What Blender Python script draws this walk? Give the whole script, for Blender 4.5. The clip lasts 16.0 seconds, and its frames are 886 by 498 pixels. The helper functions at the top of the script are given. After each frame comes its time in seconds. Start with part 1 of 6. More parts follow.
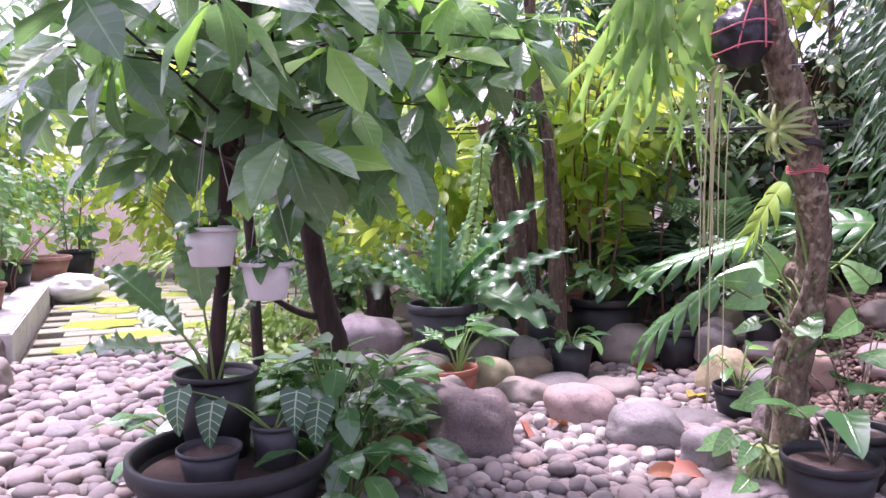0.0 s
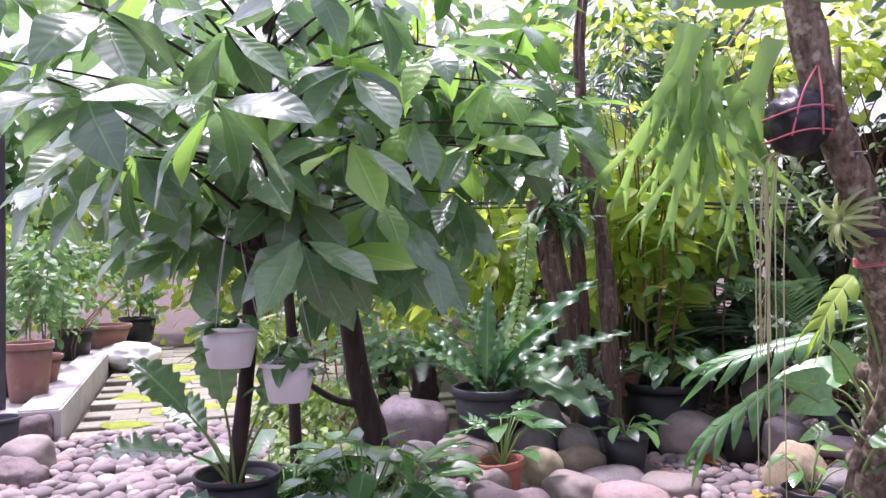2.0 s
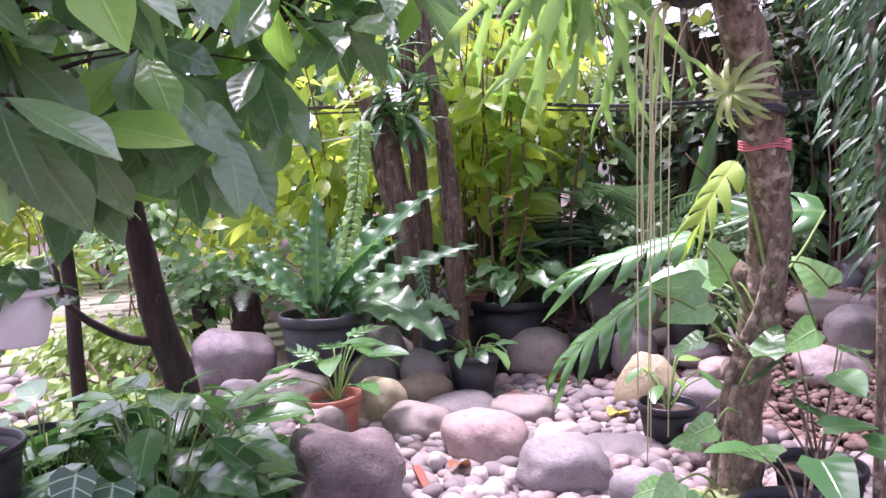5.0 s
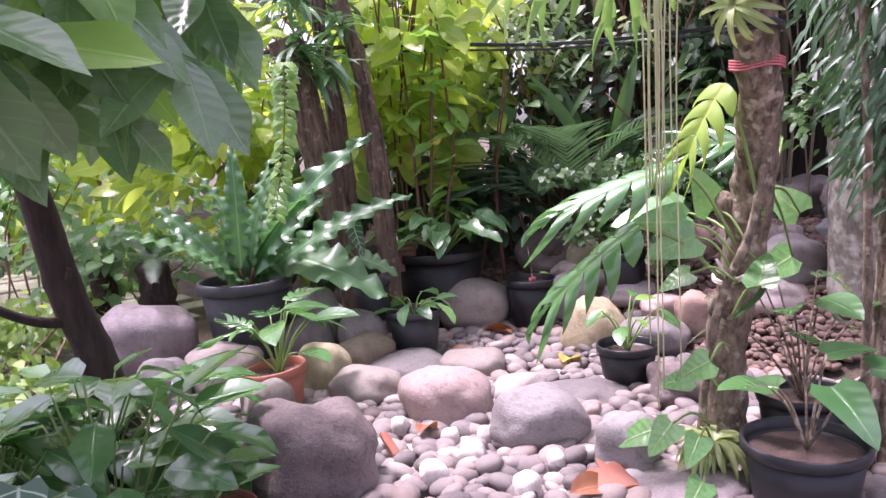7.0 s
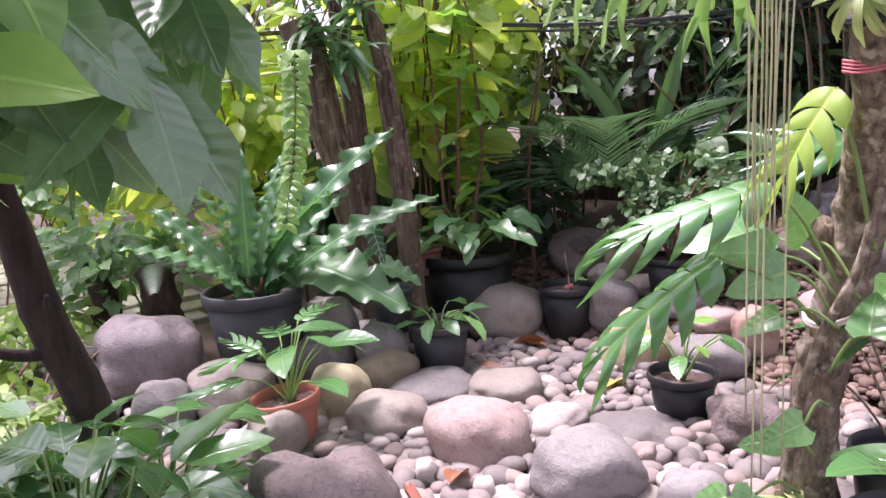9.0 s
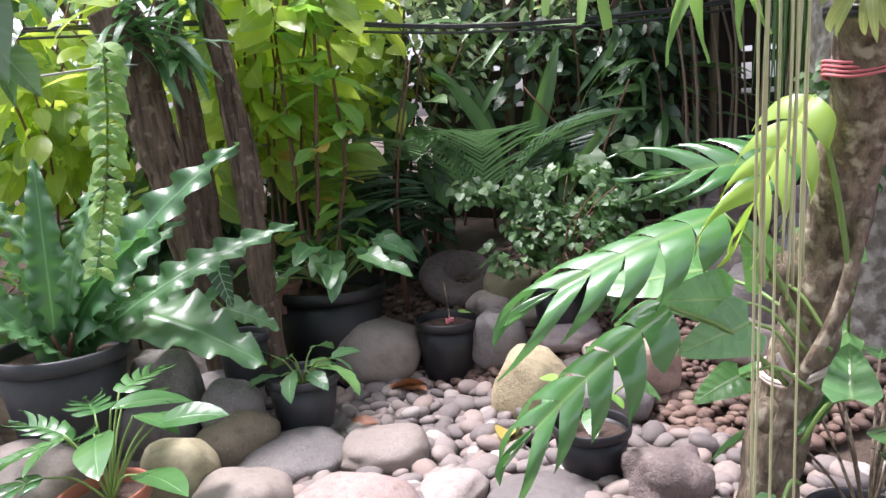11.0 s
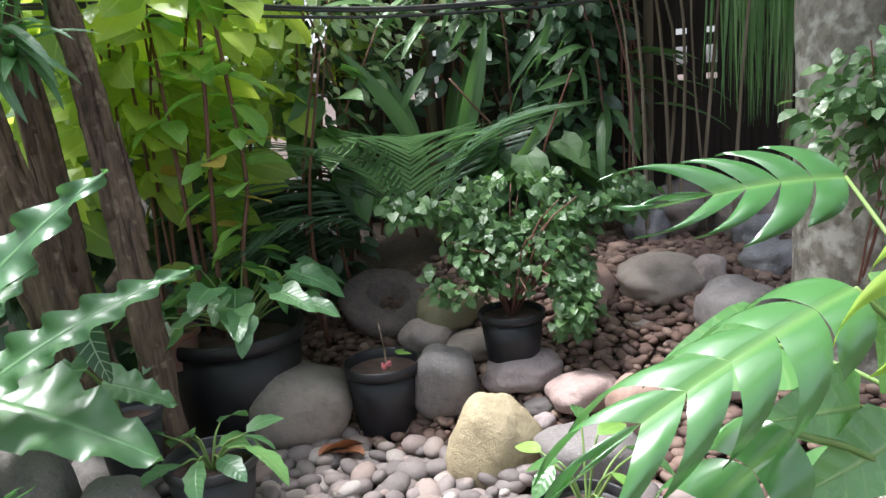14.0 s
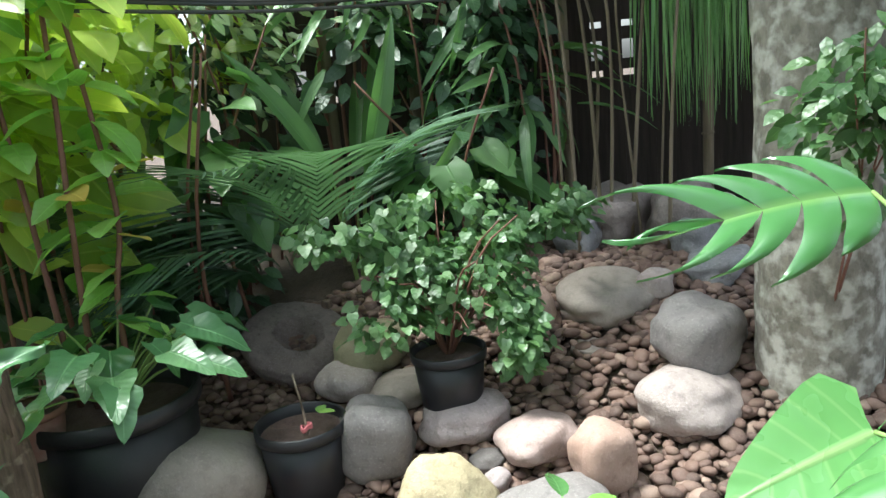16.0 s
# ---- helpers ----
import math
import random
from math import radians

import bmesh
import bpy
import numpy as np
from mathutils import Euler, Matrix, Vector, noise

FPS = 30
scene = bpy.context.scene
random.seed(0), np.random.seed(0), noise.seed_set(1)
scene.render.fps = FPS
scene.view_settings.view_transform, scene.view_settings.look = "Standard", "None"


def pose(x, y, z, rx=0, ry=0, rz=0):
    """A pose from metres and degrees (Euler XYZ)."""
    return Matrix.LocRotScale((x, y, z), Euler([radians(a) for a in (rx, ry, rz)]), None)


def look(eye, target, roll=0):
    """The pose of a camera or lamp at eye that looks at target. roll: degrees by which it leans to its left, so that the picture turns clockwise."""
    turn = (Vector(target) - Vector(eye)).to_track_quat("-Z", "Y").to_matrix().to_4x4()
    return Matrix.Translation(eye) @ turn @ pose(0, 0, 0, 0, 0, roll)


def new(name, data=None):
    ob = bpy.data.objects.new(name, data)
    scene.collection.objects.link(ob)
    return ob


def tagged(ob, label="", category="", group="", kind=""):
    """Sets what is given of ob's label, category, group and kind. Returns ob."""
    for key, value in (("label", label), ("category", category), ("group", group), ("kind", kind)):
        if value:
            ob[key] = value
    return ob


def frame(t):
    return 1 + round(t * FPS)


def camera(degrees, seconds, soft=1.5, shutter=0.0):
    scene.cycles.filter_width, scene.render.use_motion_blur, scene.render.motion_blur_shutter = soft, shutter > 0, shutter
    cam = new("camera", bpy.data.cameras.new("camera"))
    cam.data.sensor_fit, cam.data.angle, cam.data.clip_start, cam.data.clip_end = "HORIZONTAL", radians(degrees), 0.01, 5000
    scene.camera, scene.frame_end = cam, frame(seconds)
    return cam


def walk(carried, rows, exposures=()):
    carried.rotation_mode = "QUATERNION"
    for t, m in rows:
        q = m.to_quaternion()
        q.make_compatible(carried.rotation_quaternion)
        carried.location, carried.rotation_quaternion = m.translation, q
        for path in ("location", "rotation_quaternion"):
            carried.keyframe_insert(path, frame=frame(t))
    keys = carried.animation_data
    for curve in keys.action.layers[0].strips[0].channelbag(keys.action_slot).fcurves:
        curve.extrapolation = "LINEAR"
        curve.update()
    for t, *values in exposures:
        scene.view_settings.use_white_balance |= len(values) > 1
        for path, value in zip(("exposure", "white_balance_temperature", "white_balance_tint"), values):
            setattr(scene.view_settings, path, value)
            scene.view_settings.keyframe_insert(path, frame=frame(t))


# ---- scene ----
cam = camera(61.3, 16.0)
PATH = [
    (0, (0.766, 0.1, 1.084), (0.412, 2.064, 0.947), -0.4),
    (0.5, (0.796, 0.163, 1.12), (0.387, 2.12, 1.065), -0.1),
    (1, (0.82, 0.195, 1.152), (0.401, 2.151, 1.138), -0.1),
    (1.5, (0.835, 0.226, 1.179), (0.349, 2.166, 1.221), -0.4),
    (2, (0.836, 0.252, 1.191), (0.318, 2.183, 1.216), -0.3),
    (2.5, (0.815, 0.312, 1.194), (0.326, 2.251, 1.23), -0.2),
    (3, (0.758, 0.417, 1.178), (0.374, 2.38, 1.172), 0.5),
    (3.5, (0.724, 0.505, 1.178), (0.41, 2.481, 1.156), -0.7),
    (4, (0.712, 0.568, 1.137), (0.505, 2.555, 1.049), -0.1),
    (4.5, (0.738, 0.661, 1.112), (0.624, 2.652, 0.962), -0.6),
    (5, (0.773, 0.793, 1.084), (0.676, 2.783, 0.912), -1.2),
    (5.2, (0.777, 0.822, 1.064), (0.678, 2.814, 0.916), -1.3),
    (7.3, (0.502, 1.046, 1.035), (0.733, 3.006, 0.715), -3.6),
    (7.5, (0.503, 1.072, 1.061), (0.698, 3.035, 0.727), -3.9),
    (8, (0.489, 1.179, 1.057), (0.663, 3.141, 0.706), -4.1),
    (8.5, (0.501, 1.303, 1.091), (0.681, 3.265, 0.747), -3.3),
    (9, (0.519, 1.377, 1.132), (0.68, 3.337, 0.768), -3.5),
    (9.5, (0.493, 1.485, 1.123), (0.854, 3.416, 0.747), -4.0),
    (9.7, (0.517, 1.548, 1.118), (0.944, 3.468, 0.753), -5.0),
    (11.8, (0.527, 1.972, 1.185), (1.136, 3.84, 0.815), -3.1),
    (12, (0.503, 2.007, 1.224), (1.128, 3.864, 0.822), -4.1),
    (12.5, (0.523, 2.136, 1.21), (1.296, 3.946, 0.854), -3.8),
    (13, (0.497, 2.24, 1.214), (1.352, 4.003, 0.811), -6.2),
    (13.5, (0.513, 2.325, 1.211), (1.35, 4.093, 0.792), -5.1),
    (14, (0.558, 2.397, 1.21), (1.375, 4.173, 0.786), -4.3),
    (14.5, (0.568, 2.474, 1.213), (1.554, 4.159, 0.778), -4.4),
    (15, (0.545, 2.559, 1.223), (1.64, 4.173, 0.781), -4.2),
    (15.5, (0.581, 2.696, 1.213), (1.624, 4.359, 0.827), -4.6),
    (16, (0.647, 2.794, 1.232), (1.718, 4.422, 0.782), -5.7),
]
walk(cam, [(t, look(eye, target, roll)) for t, eye, target, roll in PATH],
     [(0, 1.60, 5900, 46), (2, 1.38, 5850, 44), (3.5, 1.40, 5750, 44), (5, 1.77, 5900, 48), (7.5, 1.72, 6050, 42), (9, 1.68, 6150, 36), (12, 1.62, 6000, 18), (14, 1.66, 6000, 14), (14.5, 1.82, 6000, 12), (16, 1.96, 5950, 2)])

# ---- light: a bright overcast sky, a soft high sun ----
world = bpy.data.worlds.new("sky")
scene.world = world
world.use_nodes = True
wn = world.node_tree.nodes
sky = wn.new("ShaderNodeTexSky")
sky.sky_type, sky.sun_disc = "NISHITA", False
sky.sun_elevation, sky.sun_rotation = radians(70.5), radians(314)
sky.dust_density, sky.air_density = 4.0, 1.0
cloudy = wn.new("ShaderNodeHueSaturation")
cloudy.inputs["Saturation"].default_value = 0.35
world.node_tree.links.new(sky.outputs[0], cloudy.inputs["Color"])
world.node_tree.links.new(cloudy.outputs[0], wn["Background"].inputs[0])
wn["Background"].inputs[1].default_value = 0.125
sun = new("sun", bpy.data.lights.new("sun", "SUN"))
sun.data.energy, sun.data.angle, sun.data.color = 2.5, radians(12), (1.0, 0.96, 0.88)
sun.matrix_basis = look((-2.0, 5.4, 9), (0.3, 3.2, 0))

# ---- materials ----
def mat_base(name):
    m = bpy.data.materials.new(name)
    m.use_nodes = True
    nt = m.node_tree
    return m, nt, nt.nodes["Principled BSDF"], nt.nodes["Material Output"]


def nd(nt, kind, ins=(), operation=None):
    """A node with its inputs set from values or linked from sockets."""
    n = nt.nodes.new("ShaderNode" + kind)
    if operation:
        n.operation = operation
    for key, v in dict(ins).items():
        if isinstance(v, bpy.types.NodeSocket):
            nt.links.new(v, n.inputs[key])
        else:
            n.inputs[key].default_value = v
    return n


def math_n(nt, op, a, b=0.0, c=0.0):
    return nd(nt, "Math", {0: a, 1: b, 2: c}, operation=op).outputs[0]


def mixc(nt, f, a, b):
    n = nt.nodes.new("ShaderNodeMix")
    n.data_type = "RGBA"
    for i, v in ((0, f), (6, a), (7, b)):
        if isinstance(v, bpy.types.NodeSocket):
            nt.links.new(v, n.inputs[i])
        else:
            n.inputs[i].default_value = (*v, 1) if isinstance(v, tuple) and len(v) == 3 else v
    return n.outputs[2]


def ramp(nt, f, stops):
    n = nt.nodes.new("ShaderNodeValToRGB")
    nt.links.new(f, n.inputs[0])
    els = n.color_ramp.elements
    while len(els) < len(stops):
        els.new(0.5)
    for e, (p, c) in zip(els, stops):
        e.position, e.color = p, (*c, 1)
    return n.outputs[0]


def noise_n(nt, scale, detail=4, rough=0.55, vec=None):
    n = nd(nt, "TexNoise", {"Scale": scale, "Detail": detail, "Roughness": rough})
    if vec is not None:
        nt.links.new(vec, n.inputs["Vector"])
    return n.outputs[0]


def leaf_mat(name, dark, light, rough=0.32, trans=0.3, veins=7, vein_mix=0.35, vein_col=None, island=False, spots=0.0, side_veins=0.0):
    m, nt, bsdf, out = mat_base(name)
    dark, light = ((c[0] + 0.08 * (c[1] - c[0]), c[1], c[2] + 0.14 * (c[1] - c[2])) for c in (dark, light))
    if island:
        rnd = nd(nt, "NewGeometry").outputs["Random Per Island"]
    else:
        rnd = nd(nt, "ObjectInfo").outputs["Random"]
    uv = nd(nt, "UVMap").outputs[0]
    sep = nd(nt, "SeparateXYZ", {0: uv})
    u = math_n(nt, "ABSOLUTE", math_n(nt, "MULTIPLY_ADD", sep.outputs[0], 2.0, -1.0))
    v = sep.outputs[1]
    tex = nd(nt, "TexCoord")
    nz = noise_n(nt, 9.0, 3, 0.6, tex.outputs["Object"])
    base = mixc(nt, rnd, dark, light)
    shade = tuple(min(1, c * 1.35 + 0.01) for c in light)
    base = mixc(nt, math_n(nt, "MULTIPLY", nz, 0.35), base, shade)
    rib = nd(nt, "MapRange", {0: u, 1: 0.02, 2: 0.09, 3: 1.0, 4: 0.0}).outputs[0]
    wave = math_n(nt, "SINE", math_n(nt, "MULTIPLY", math_n(nt, "MULTIPLY_ADD", u, -0.14, v), veins * 6.283))
    side = nd(nt, "MapRange", {0: wave, 1: 0.86, 2: 1.0, 3: 0.0, 4: side_veins}).outputs[0]
    vc = vein_col or tuple(min(1, c * 1.7 + 0.03) for c in light)
    base = mixc(nt, math_n(nt, "MAXIMUM", math_n(nt, "MULTIPLY", rib, vein_mix), side), base, vc)
    if spots:
        sp = noise_n(nt, 26.0, 3, 0.7, tex.outputs["Object"])
        sp = nd(nt, "MapRange", {0: sp, 1: 0.70, 2: 0.74, 3: 0.0, 4: spots}).outputs[0]
        base = mixc(nt, sp, base, (0.22, 0.17, 0.05))
    bump = nd(nt, "Bump", {"Strength": 0.34, "Distance": 0.005, "Height": math_n(nt, "ADD", math_n(nt, "MULTIPLY", wave, 0.22), math_n(nt, "ADD", rib, nz))})
    bsdf.inputs["Specular IOR Level"].default_value = 0.85
    if rough < 0.25:
        bsdf.inputs["Coat Weight"].default_value = 0.6
        bsdf.inputs["Coat Roughness"].default_value = 0.16
    nt.links.new(base, bsdf.inputs["Base Color"])
    nt.links.new(bump.outputs[0], bsdf.inputs["Normal"])
    nt.links.new(nd(nt, "MapRange", {0: nz, 1: 0.3, 2: 0.7, 3: rough - 0.05, 4: rough + 0.12}).outputs[0], bsdf.inputs["Roughness"])
    warm = mixc(nt, 0.35, base, tuple(min(1, c * k) for c, k in zip(light, (1.6, 1.9, 0.6))))
    tr = nd(nt, "BsdfTranslucent", {"Color": warm})
    mx = nd(nt, "MixShader", {0: trans})
    nt.links.new(bsdf.outputs[0], mx.inputs[1])
    nt.links.new(tr.outputs[0], mx.inputs[2])
    nt.links.new(mx.outputs[0], out.inputs[0])
    return m


def stone_mat(name, a, b, scale=9.0, rough=0.75, bump=0.35, fleck=0.25, island=False, stops=None):
    m, nt, bsdf, out = mat_base(name)
    tex = nd(nt, "TexCoord").outputs["Object"]
    rnd = nd(nt, "NewGeometry").outputs["Random Per Island"] if island else nd(nt, "ObjectInfo").outputs["Random"]
    n1, n2, n3 = noise_n(nt, scale * 0.5, 4, 0.6, tex), noise_n(nt, scale * 4, 5, 0.65, tex), noise_n(nt, scale * 14, 3, 0.6, tex)
    if stops:
        base = ramp(nt, rnd, stops)
        base = mixc(nt, math_n(nt, "MULTIPLY", n1, 0.35), base, a)
    else:
        base = mixc(nt, nd(nt, "MapRange", {0: n1, 1: 0.3, 2: 0.7}).outputs[0], a, b)
        val = nd(nt, "HueSaturation", {"Color": base, "Value": math_n(nt, "MULTIPLY_ADD", rnd, 0.3, 0.85)})
        base = val.outputs[0]
    blot = noise_n(nt, scale * 1.3, 6, 0.7, tex)
    base = mixc(nt, nd(nt, "MapRange", {0: blot, 1: 0.5, 2: 0.62, 3: 0.0, 4: 0.45}).outputs[0], base, tuple(c * 0.72 for c in a))
    dark = tuple(c * 0.5 for c in a)
    base = mixc(nt, nd(nt, "MapRange", {0: n2, 1: 0.52, 2: 0.75, 3: 0.0, 4: fleck * 2}).outputs[0], base, dark)
    pale = tuple(min(1, c * 1.35 + 0.04) for c in b)
    base = mixc(nt, nd(nt, "MapRange", {0: n3, 1: 0.56, 2: 0.72, 3: 0.0, 4: fleck * 1.5}).outputs[0], base, pale)
    bp = nd(nt, "Bump", {"Strength": bump, "Distance": 0.01, "Height": math_n(nt, "ADD", n2, math_n(nt, "MULTIPLY", n3, 0.5))})
    nt.links.new(base, bsdf.inputs["Base Color"])
    nt.links.new(bp.outputs[0], bsdf.inputs["Normal"])
    nt.links.new(nd(nt, "MapRange", {0: n2, 1: 0.3, 2: 0.7, 3: rough - 0.12, 4: rough + 0.12}).outputs[0], bsdf.inputs["Roughness"])
    return m


def bark_mat(name, a, b, patch=None, patch_at=0.55, stretch=0.25, bump=0.7, scale=22.0, soft=0.05):
    m, nt, bsdf, out = mat_base(name)
    tex = nd(nt, "TexCoord").outputs["Object"]
    mp = nd(nt, "Mapping", {0: tex, 3: (1, 1, stretch)}).outputs[0]
    n1, n2 = noise_n(nt, scale, 6, 0.65, mp), noise_n(nt, scale * 0.3, 4, 0.6, tex)
    base = mixc(nt, nd(nt, "MapRange", {0: n1, 1: 0.35, 2: 0.65}).outputs[0], a, b)
    base = mixc(nt, math_n(nt, "MULTIPLY", n2, 0.4), base, tuple(c * 0.6 for c in a))
    if patch:
        n3 = noise_n(nt, scale * 0.7, 3, 0.5, tex)
        f = nd(nt, "MapRange", {0: n3, 1: patch_at, 2: patch_at + soft}).outputs[0]
        base = mixc(nt, f, base, patch)
    bp = nd(nt, "Bump", {"Strength": bump, "Distance": 0.012, "Height": n1})
    nt.links.new(base, bsdf.inputs["Base Color"])
    nt.links.new(bp.outputs[0], bsdf.inputs["Normal"])
    bsdf.inputs["Roughness"].default_value = 0.85
    return m


def plain_mat(name, a, rough=0.5, dirt=(0.2, 0.17, 0.13), amount=0.35, bump=0.1, spec=0.5):
    m, nt, bsdf, out = mat_base(name)
    tex = nd(nt, "TexCoord").outputs["Object"]
    n1, n2 = noise_n(nt, 7, 5, 0.65, tex), noise_n(nt, 60, 3, 0.6, tex)
    f = nd(nt, "MapRange", {0: n1, 1: 0.48, 2: 0.72, 3: 0.0, 4: amount}).outputs[0]
    base = mixc(nt, f, a, dirt)
    base = mixc(nt, math_n(nt, "MULTIPLY", n2, 0.15), base, tuple(min(1, c * 1.5 + 0.02) for c in a))
    nt.links.new(base, bsdf.inputs["Base Color"])
    nt.links.new(nd(nt, "MapRange", {0: n1, 1: 0.3, 2: 0.7, 3: rough - 0.1, 4: rough + 0.2}).outputs[0], bsdf.inputs["Roughness"])
    nt.links.new(nd(nt, "Bump", {"Strength": bump, "Distance": 0.004, "Height": n2}).outputs[0], bsdf.inputs["Normal"])
    bsdf.inputs["Specular IOR Level"].default_value = spec
    return m


LEAF_TREE = leaf_mat("tree_leaf", (0.055, 0.14, 0.07), (0.17, 0.31, 0.125), 0.20, 0.36, 9, 0.45, spots=0.25, side_veins=0.14)
LEAF_TREE_ST = leaf_mat("tree_leaf_mass", (0.055, 0.14, 0.07), (0.17, 0.31, 0.125), 0.20, 0.36, 8, 0.2, island=True)
# Seedling green; on canes and high twigs its paleness stands in for light.
LEAF_YOUNG_LIT = leaf_mat("young_lit_leaf", (0.14, 0.34, 0.035), (0.30, 0.55, 0.06), 0.35, 0.45, 8, 0.3)
LEAF_BROAD = leaf_mat("broad_leaf", (0.03, 0.12, 0.03), (0.09, 0.24, 0.05), 0.2, 0.28, 6, 0.45)
LEAF_WAVY = leaf_mat("wavy_leaf", (0.045, 0.16, 0.05), (0.12, 0.28, 0.09), 0.30, 0.34, 9, 0.6)
LEAF_VINE = leaf_mat("vine_leaf", (0.03, 0.14, 0.03), (0.08, 0.24, 0.05), 0.17, 0.30, 6, 0.4, (0.25, 0.42, 0.12))
LEAF_VINE_NEW = leaf_mat("new_vine_leaf", (0.32, 0.52, 0.03), (0.45, 0.66, 0.05), 0.3, 0.5, 6, 0.5)
LEAF_VARIEG = leaf_mat("variegated_leaf", (0.08, 0.26, 0.05), (0.16, 0.36, 0.08), 0.25, 0.3, 6, 0.5, (0.42, 0.55, 0.25), side_veins=0.2)
LEAF_VEINED = leaf_mat("white_veined_leaf", (0.025, 0.09, 0.035), (0.04, 0.13, 0.05), 0.45, 0.2, 6, 0.95, (0.45, 0.6, 0.42), side_veins=0.9)
LEAF_STAG = leaf_mat("staghorn_leaf", (0.16, 0.32, 0.07), (0.28, 0.46, 0.10), 0.55, 0.5, 4, 0.1)
LEAF_FERN = leaf_mat("fern_leaf", (0.12, 0.30, 0.06), (0.24, 0.44, 0.10), 0.45, 0.4, 4, 0.3, island=True)
LEAF_PALM = leaf_mat("palm_leaf", (0.03, 0.085, 0.045), (0.085, 0.17, 0.085), 0.38, 0.3, 1, 0.4, island=True)
LEAF_STRIPE = leaf_mat("striped_leaf", (0.20, 0.32, 0.07), (0.42, 0.48, 0.16), 0.4, 0.3, 1, 0.9, (0.62, 0.64, 0.36))
# Yellow-green leaves, with sunlight put into the pale end of the colour.
LEAF_BACK_LIGHT = leaf_mat("sun_toned_leaf", (0.05, 0.20, 0.015), (0.56, 0.74, 0.05), 0.34, 0.64, 5, 0.3, island=True, spots=0.2)
LEAF_PALE = leaf_mat("pale_leaf", (0.22, 0.38, 0.15), (0.55, 0.66, 0.42), 0.4, 0.4, 3, 0.3, island=True)
LEAF_BACK_MID = leaf_mat("shrub_leaf", (0.05, 0.15, 0.03), (0.13, 0.28, 0.06), 0.42, 0.4, 5, 0.3, island=True)
# Darker copy of the shrub leaf, with shade put into its colour.
LEAF_BACK_DARK = leaf_mat("shade_toned_leaf", (0.014, 0.05, 0.018), (0.045, 0.115, 0.035), 0.42, 0.25, 5, 0.3, island=True)
LEAF_MAIDEN = leaf_mat("small_round_leaf", (0.03, 0.105, 0.024), (0.105, 0.215, 0.05), 0.4, 0.35, 3, 0.2, island=True)
LEAF_LIME = leaf_mat("lime_leaf", (0.07, 0.18, 0.015), (0.27, 0.40, 0.03), 0.42, 0.45, 4, 0.3, island=True)
LEAF_GRASS = leaf_mat("hanging_blade", (0.07, 0.20, 0.04), (0.18, 0.36, 0.08), 0.4, 0.35, 1, 0.3, island=True)
LEAF_NARROW = leaf_mat("narrow_leaf", (0.025, 0.08, 0.03), (0.07, 0.17, 0.06), 0.35, 0.25, 1, 0.4, island=True)
LEAF_DRY = leaf_mat("dry_leaf", (0.22, 0.07, 0.02), (0.36, 0.14, 0.05), 0.6, 0.1, 5, 0.3)
LEAF_YELLOW = leaf_mat("yellowing_leaf", (0.5, 0.33, 0.03), (0.6, 0.45, 0.06), 0.5, 0.4, 5, 0.3, spots=0.4)

STONE = {
    "pink": stone_mat("pink_stone", (0.298, 0.219, 0.201), (0.356, 0.271, 0.246), fleck=0.34, bump=0.5),
    "grey": stone_mat("grey_stone", (0.196, 0.178, 0.172), (0.247, 0.223, 0.217), fleck=0.34, bump=0.5),
    "lilac": stone_mat("lilac_stone", (0.245, 0.203, 0.203), (0.303, 0.254, 0.249), fleck=0.34, bump=0.5),
    "pale": stone_mat("pale_stone", (0.331, 0.276, 0.258), (0.404, 0.343, 0.319), fleck=0.34, bump=0.5),
    "tan": stone_mat("tan_stone", (0.229, 0.193, 0.169), (0.302, 0.260, 0.229), fleck=0.18),
    "olive": stone_mat("olive_stone", (0.258, 0.224, 0.146), (0.310, 0.284, 0.172), fleck=0.2),
    "moss": stone_mat("mossy_stone", (0.172, 0.146, 0.095), (0.258, 0.206, 0.146), fleck=0.3),
    "yellow": stone_mat("yellow_stone", (0.310, 0.255, 0.155), (0.400, 0.340, 0.215), scale=14, fleck=0.3, bump=0.7),
    "purple": stone_mat("purple_stone", (0.180, 0.143, 0.150), (0.261, 0.218, 0.224), rough=0.5, fleck=0.3, bump=0.7),
    "brown": stone_mat("brown_stone", (0.157, 0.121, 0.115), (0.236, 0.188, 0.176), scale=14, fleck=0.4, bump=0.9),
    "dark": stone_mat("dark_stone", (0.101, 0.089, 0.086), (0.159, 0.141, 0.135), fleck=0.2),
    "rust": stone_mat("rust_stone", (0.291, 0.182, 0.140), (0.352, 0.255, 0.213), fleck=0.25),
    "slate": stone_mat("slate_stone", (0.163, 0.163, 0.175), (0.265, 0.253, 0.259), fleck=0.35, bump=0.6),
    "white": stone_mat("white_stone", (0.52, 0.47, 0.43), (0.66, 0.61, 0.56), fleck=0.12, bump=0.3),
    "slab": stone_mat("slab_stone", (0.237, 0.195, 0.182), (0.302, 0.253, 0.236), scale=12, fleck=0.35, bump=0.9),
}
RIVER = [(0.0, (0.094, 0.082, 0.079)), (0.3, (0.159, 0.138, 0.131)), (0.55, (0.223, 0.187, 0.175)), (0.72, (0.262, 0.195, 0.165)), (0.88, (0.302, 0.260, 0.229)), (1.0, (0.483, 0.458, 0.428))]
BROWNS = [(0.0, (0.059, 0.036, 0.028)), (0.3, (0.105, 0.061, 0.048)), (0.6, (0.158, 0.094, 0.071)), (0.85, (0.203, 0.133, 0.103)), (1.0, (0.302, 0.218, 0.171))]
PEBBLE = stone_mat("pebble", (0.30, 0.25, 0.24), (0.42, 0.36, 0.33), scale=16, bump=0.2, fleck=0.1, stops=RIVER)
